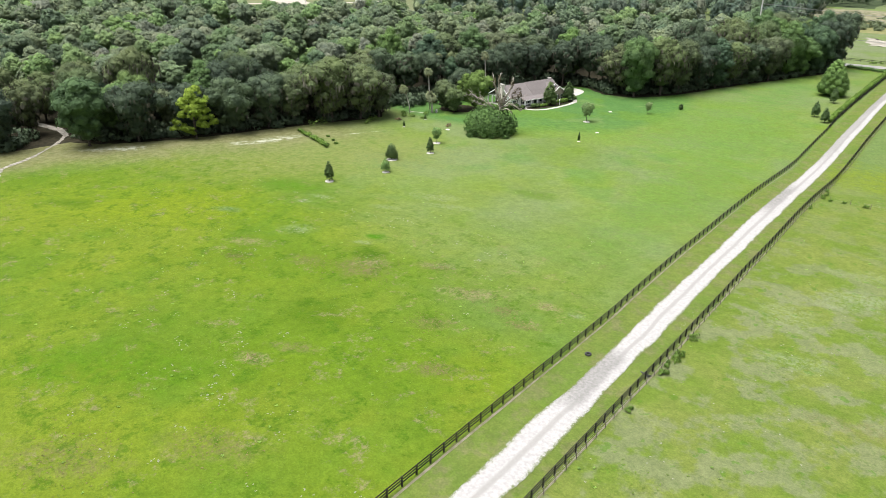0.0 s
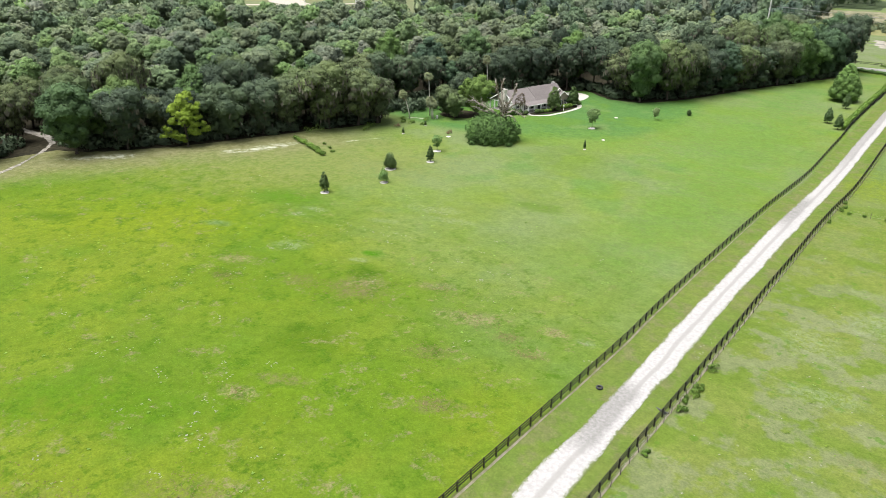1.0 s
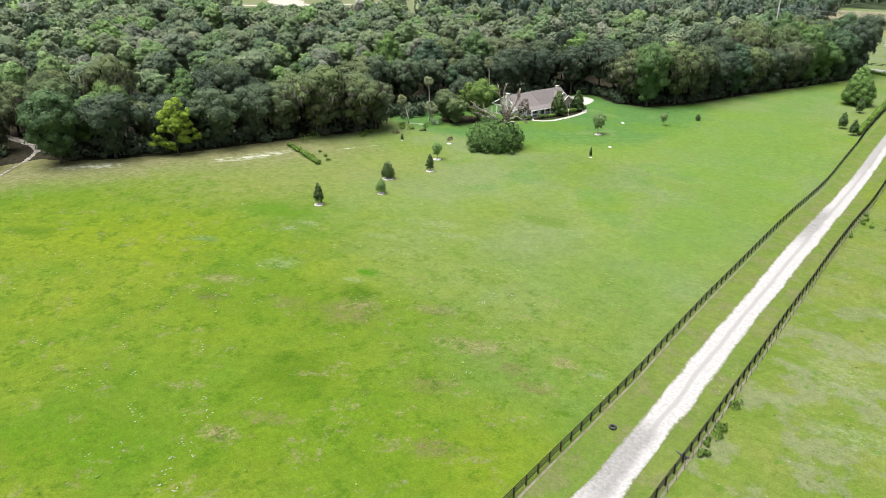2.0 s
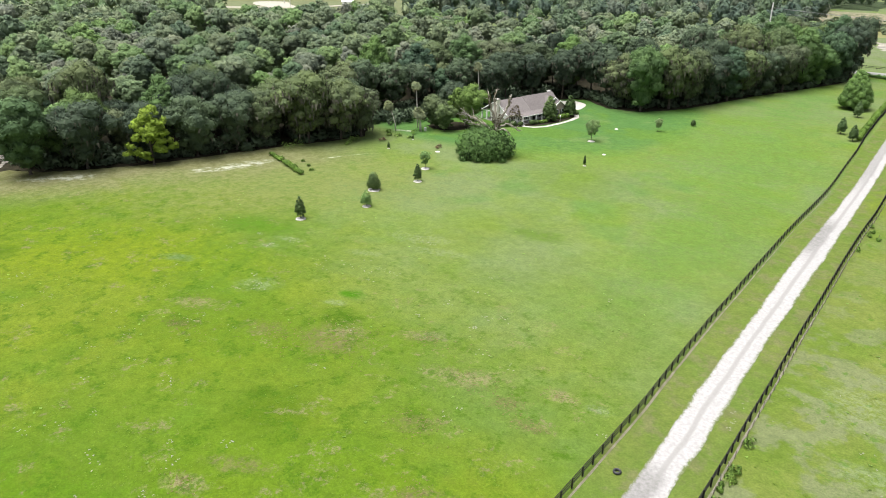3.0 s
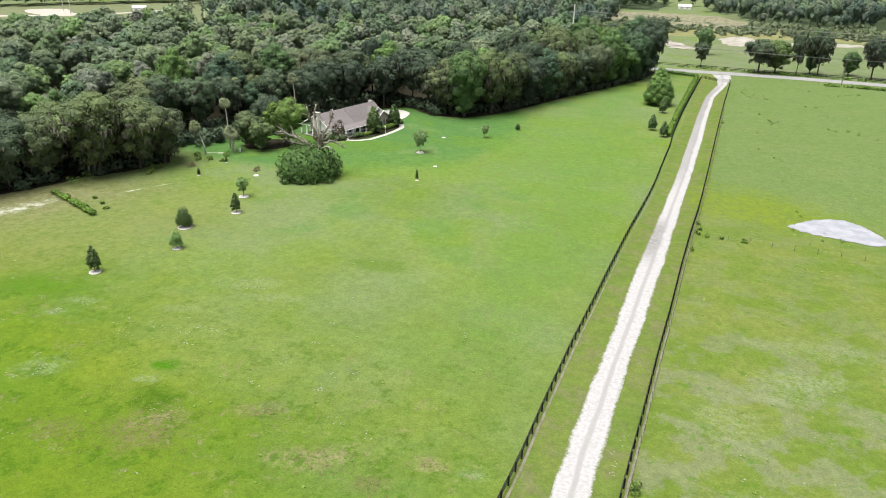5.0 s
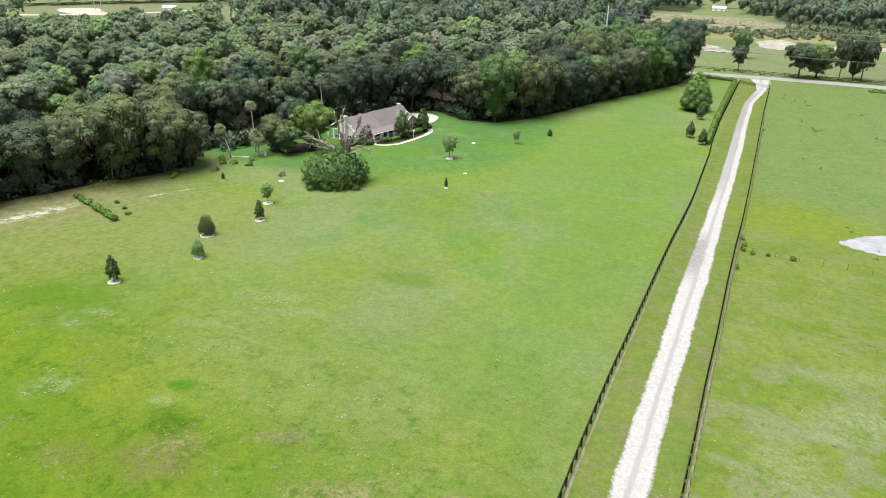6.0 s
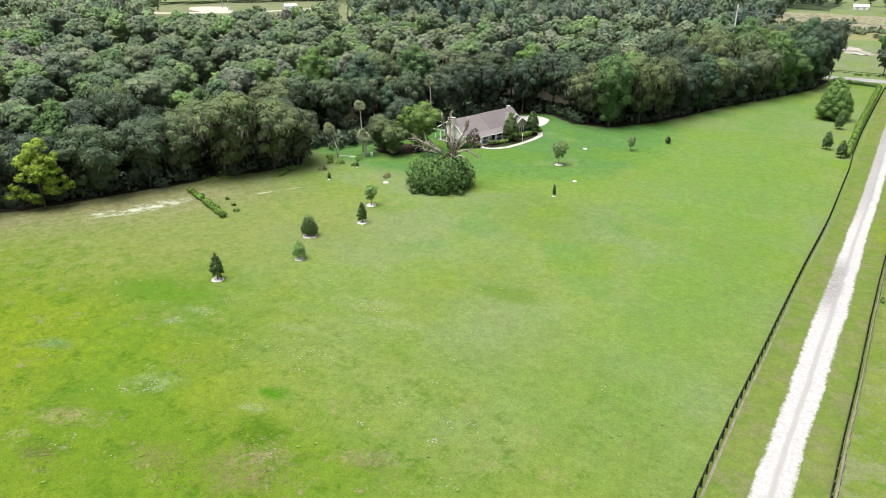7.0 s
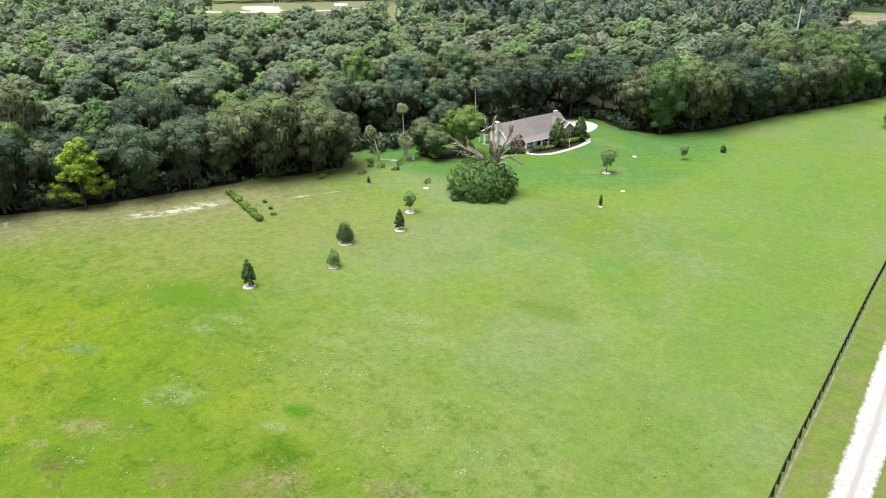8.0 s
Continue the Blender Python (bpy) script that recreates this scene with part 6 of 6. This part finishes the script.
pipe = Solid()
for i in range(9):
    a = math.pi * i / 8
    for x, q in ((-0.9, 0.06), (0.9, 0.34), (0.9, 0.29), (-0.9, 0.03)):
        pipe.v.append((x, q * math.cos(a), q * math.sin(a)))
pipe.f = [(i * 4 + j, i * 4 + (j + 1) % 4, (i + 1) * 4 + (j + 1) % 4, (i + 1) * 4 + j) for i in range(8) for j in range(4)]
p_ob = pipe.thing("drain_pipe_end", DARK_PLASTIC)
p_ob.matrix_basis = pose(11.6, 84.6, 0.0, 0, 0, -20)
tagged(p_ob, "black plastic drain pipe end by the fence", "pipe")


def weed_bush(x, y, r, label):
    rr = np.random.default_rng(int(y * 10))
    lobes = [(r * rr.uniform(-0.7, 0.7), r * rr.uniform(-1.2, 1.2), r * rr.uniform(0.25, 0.8), *(r * rr.uniform(0.22, 0.5) * k for k in (1, 1, 0.9))) for _ in range(9)]
    ob = child("foliage", spray_mesh("foliage", leaf_cloud(rr, lobes, 420, 0.17, 1.2, clump=0.9), WEED_LEAF), new("weed_bush"))
    ob.parent.location = (x, y, ground_z(x, y))
    return tagged(ob.parent, label, "weeds", "weeds along the fence")


for x, y, r in ((13.6, 86.2, 0.7), (13.4, 88.6, 0.6), (13.6, 91.0, 0.85), (13.5, 92.4, 0.7), (13.3, 98.2, 0.75), (13.5, 75.5, 0.45), (12.4, 172, 0.5), (12.0, 190, 0.6), (12.6, 183, 0.6), (12.8, 186, 0.5), (14.6, 181.5, 0.5), (17.5, 182, 0.45), (22.0, 182.4, 0.6), (11.0, 292, 0.5)):
    weed_bush(x, y, r, "leafy weeds grown through the fence line")
for x, y, r in ((-113, 178, 0.9), (-115.5, 177, 0.8), (-118, 179.5, 1.0), (-111.5, 184, 1.2), (-109, 179, 0.6), (-107.6, 138.6, 0.5), (-110.8, 140.4, 0.5), (-115.2, 142.2, 0.5), (-126, 149, 2.4), (-118, 162, 1.0), (-119.5, 165.5, 1.4)):
    weed_bush(x, y, r, "loose green shrub at the wood's edge")

RED_LEAF = leaf_material("red_tinged_leaf", (0.150, 0.120, 0.070), (0.190, 0.135, 0.085))
for x, y, r in ((-112.8, 171.1, 0.9), (-95.9, 176.0, 0.8)):
    ob = weed_bush(x, y, r, "low red-tinged young shrub on the grass")
    ob.children[0].data.materials[0] = RED_LEAF
box = new("utility_box")
Solid().box(0, 0, 0, 0.55, 0.45, 0.95).part("housing", WHITE_PAINT, box)
Solid().slab([(-0.32, -0.27, 1.0), (0.32, -0.27, 1.0), (0.32, 0.27, 1.04), (-0.32, 0.27, 1.04)], 0.06).part("lid", WHITE_PAINT, box)
box.location = (-111.1, 188.7, 0)
tagged(box, "small white utility box under the palms", "box")

# grass tufts, weeds and pale seed heads
rs = random.Random(33)


def field_points(n, y0, y1, x0=-110.0, x1=-0.8):
    out = []
    while len(out) < n:
        x, y = rs.uniform(x0, x1), y0 + (y1 - y0) * rs.random() ** 1.3
        if x > -31 - (y - 18) * 1.9 and noise.noise((x * 0.07, y * 0.07, 3.0)) > rs.uniform(-0.15, 0.4):
            out.append((x, y))
    return out


def tufts(name, places, blades, tall, material, label, seed, flat=0.5):
    r2 = np.random.default_rng(seed)
    P = np.array([(x, y, ground_z(x, y)) for x, y in places]).repeat(blades, 0)
    n = len(P)
    a = r2.uniform(0, 2 * np.pi, n)
    out = np.stack([np.cos(a), np.sin(a), 0 * a], 1)
    s = (tall * r2.uniform(0.5, 1.3, n))[:, None]
    side = np.stack([-out[:, 1], out[:, 0], 0 * a], 1) * s * 0.35
    base = P + out * s * 0.1
    mid = base + out * s * 0.5 + np.array((0, 0, 1.0)) * s * flat
    tip = base + out * s * 1.1 + np.array((0, 0, 0.9)) * s * flat
    return tagged(new(name, cloud_mesh(name, np.stack([base, mid + side, tip, mid - side], 1), material)), label, "grass", kind="stuff")


TUFT = leaf_material("grass_tuft", (0.078, 0.130, 0.014), (0.100, 0.150, 0.020))
DRY = plain("dry_straw", (0.145, 0.155, 0.105), (0.215, 0.215, 0.170), 0.5, 0.95, gloss=0.05)
tufts("grass_tufts", field_points(4200, 22, 120), 4, 0.11, TUFT, "rough tufts in the mown hay field", 101)
tufts("grass_tufts", field_points(600, 60, 260, 13.5, 60), 5, 0.16, TUFT, "rough tufts in the grazed pasture", 102)
tufts("field_weeds", field_points(110, 24, 140) + field_points(90, 60, 240, 13.5, 60), 10, 0.2, WEED_LEAF, "dark broad-leaved weeds scattered in the grass", 103)
FLECKS = [(-78.2, 100.3), (-77, 105.5), (-82.9, 94.9), (-84.3, 103.1), (-65.2, 101.6), (-65, 103.3), (-55.4, 104), (-51.5, 106.5), (-54.2, 106.4), (-59.6, 104), (-52.6, 101.8), (-37.2, 97.7), (-36.5, 103.8), (-69.7, 90.5), (-67.5, 85.4), (-65, 87.4), (-66, 88.6), (-33.7, 46.1), (-30.3, 42.8), (-31.2, 45), (-35.1, 48.8)]
FLECKS += [(-45.7, 48.4), (-56.7, 45.5), (-35.3, 59.7), (-29.6, 29), (-24.2, 31.7), (-28.1, 43.5), (-27.6, 37), (-72.1, 47.8), (-52.3, 62.5), (-26.2, 105), (-34.8, 110), (-28.4, 103.6), (-57, 122), (-54, 121), (-78, 101.5), (-76, 104.5)]
tufts("pale_seed_heads", [(x + rs.gauss(0, 0.7), y + rs.gauss(0, 0.4)) for x, y in FLECKS for _ in range(7)] + [(x + rs.gauss(0, 0.6), y + rs.gauss(0, 0.4)) for x, y in field_points(60, 26, 125) for _ in range(4)] + [(10.2 + rs.gauss(0, 0.4), 103 + rs.gauss(0, 2.4)) for _ in range(14)] + [(rs.uniform(14, 34), rs.uniform(60, 130)) for _ in range(50)] + [(-28.5 + rs.gauss(0, 0.3), 100 + rs.gauss(0, 0.4)) for _ in range(14)], 7, 0.13, DRY, "bleached seed heads and straw in the field", 104, 0.25)
STRAW_SPOTS = [(-41.2, 83.4, 5), (-49.5, 79.5, 4), (-20.6, 88.6, 3.4), (-8.8, 92.7, 1.5), (-13.6, 87, 2), (-9, 84.8, 1.8), (-32.4, 93.2, 2.6), (-33.4, 52.5, 1.8), (-68.5, 78, 2.6), (-64.5, 72.5, 2.4), (-42.2, 87.3, 3), (-22, 38, 4), (-33, 26, 5), (-11.5, 67, 2.4), (-20.4, 76.4, 2.6)]
tufts("dead_tufts", [(x + rs.gauss(0, r * 0.8), y + rs.gauss(0, r * 0.5)) for x, y, r in STRAW_SPOTS for _ in range(int(34 * r))], 5, 0.125, plain("dead_thatch", (0.070, 0.066, 0.026), (0.150, 0.125, 0.060), 0.5, 0.95, gloss=0.05), "brown dead tufts in worn patches of the field", 106, 0.45)
knots = [(rs.uniform(14, 90), rs.uniform(190, 380)) for _ in range(46)]
scrub("pasture_weeds", [(x + rs.gauss(0, 4.5), y + rs.gauss(0, 2.0)) for x, y in knots for _ in range(rs.choice((1, 2, 3, 7)))], 0.36, WEED_LEAF, "low dark weed clumps dotted over the pasture", 105, 14, 0.6, "weeds")
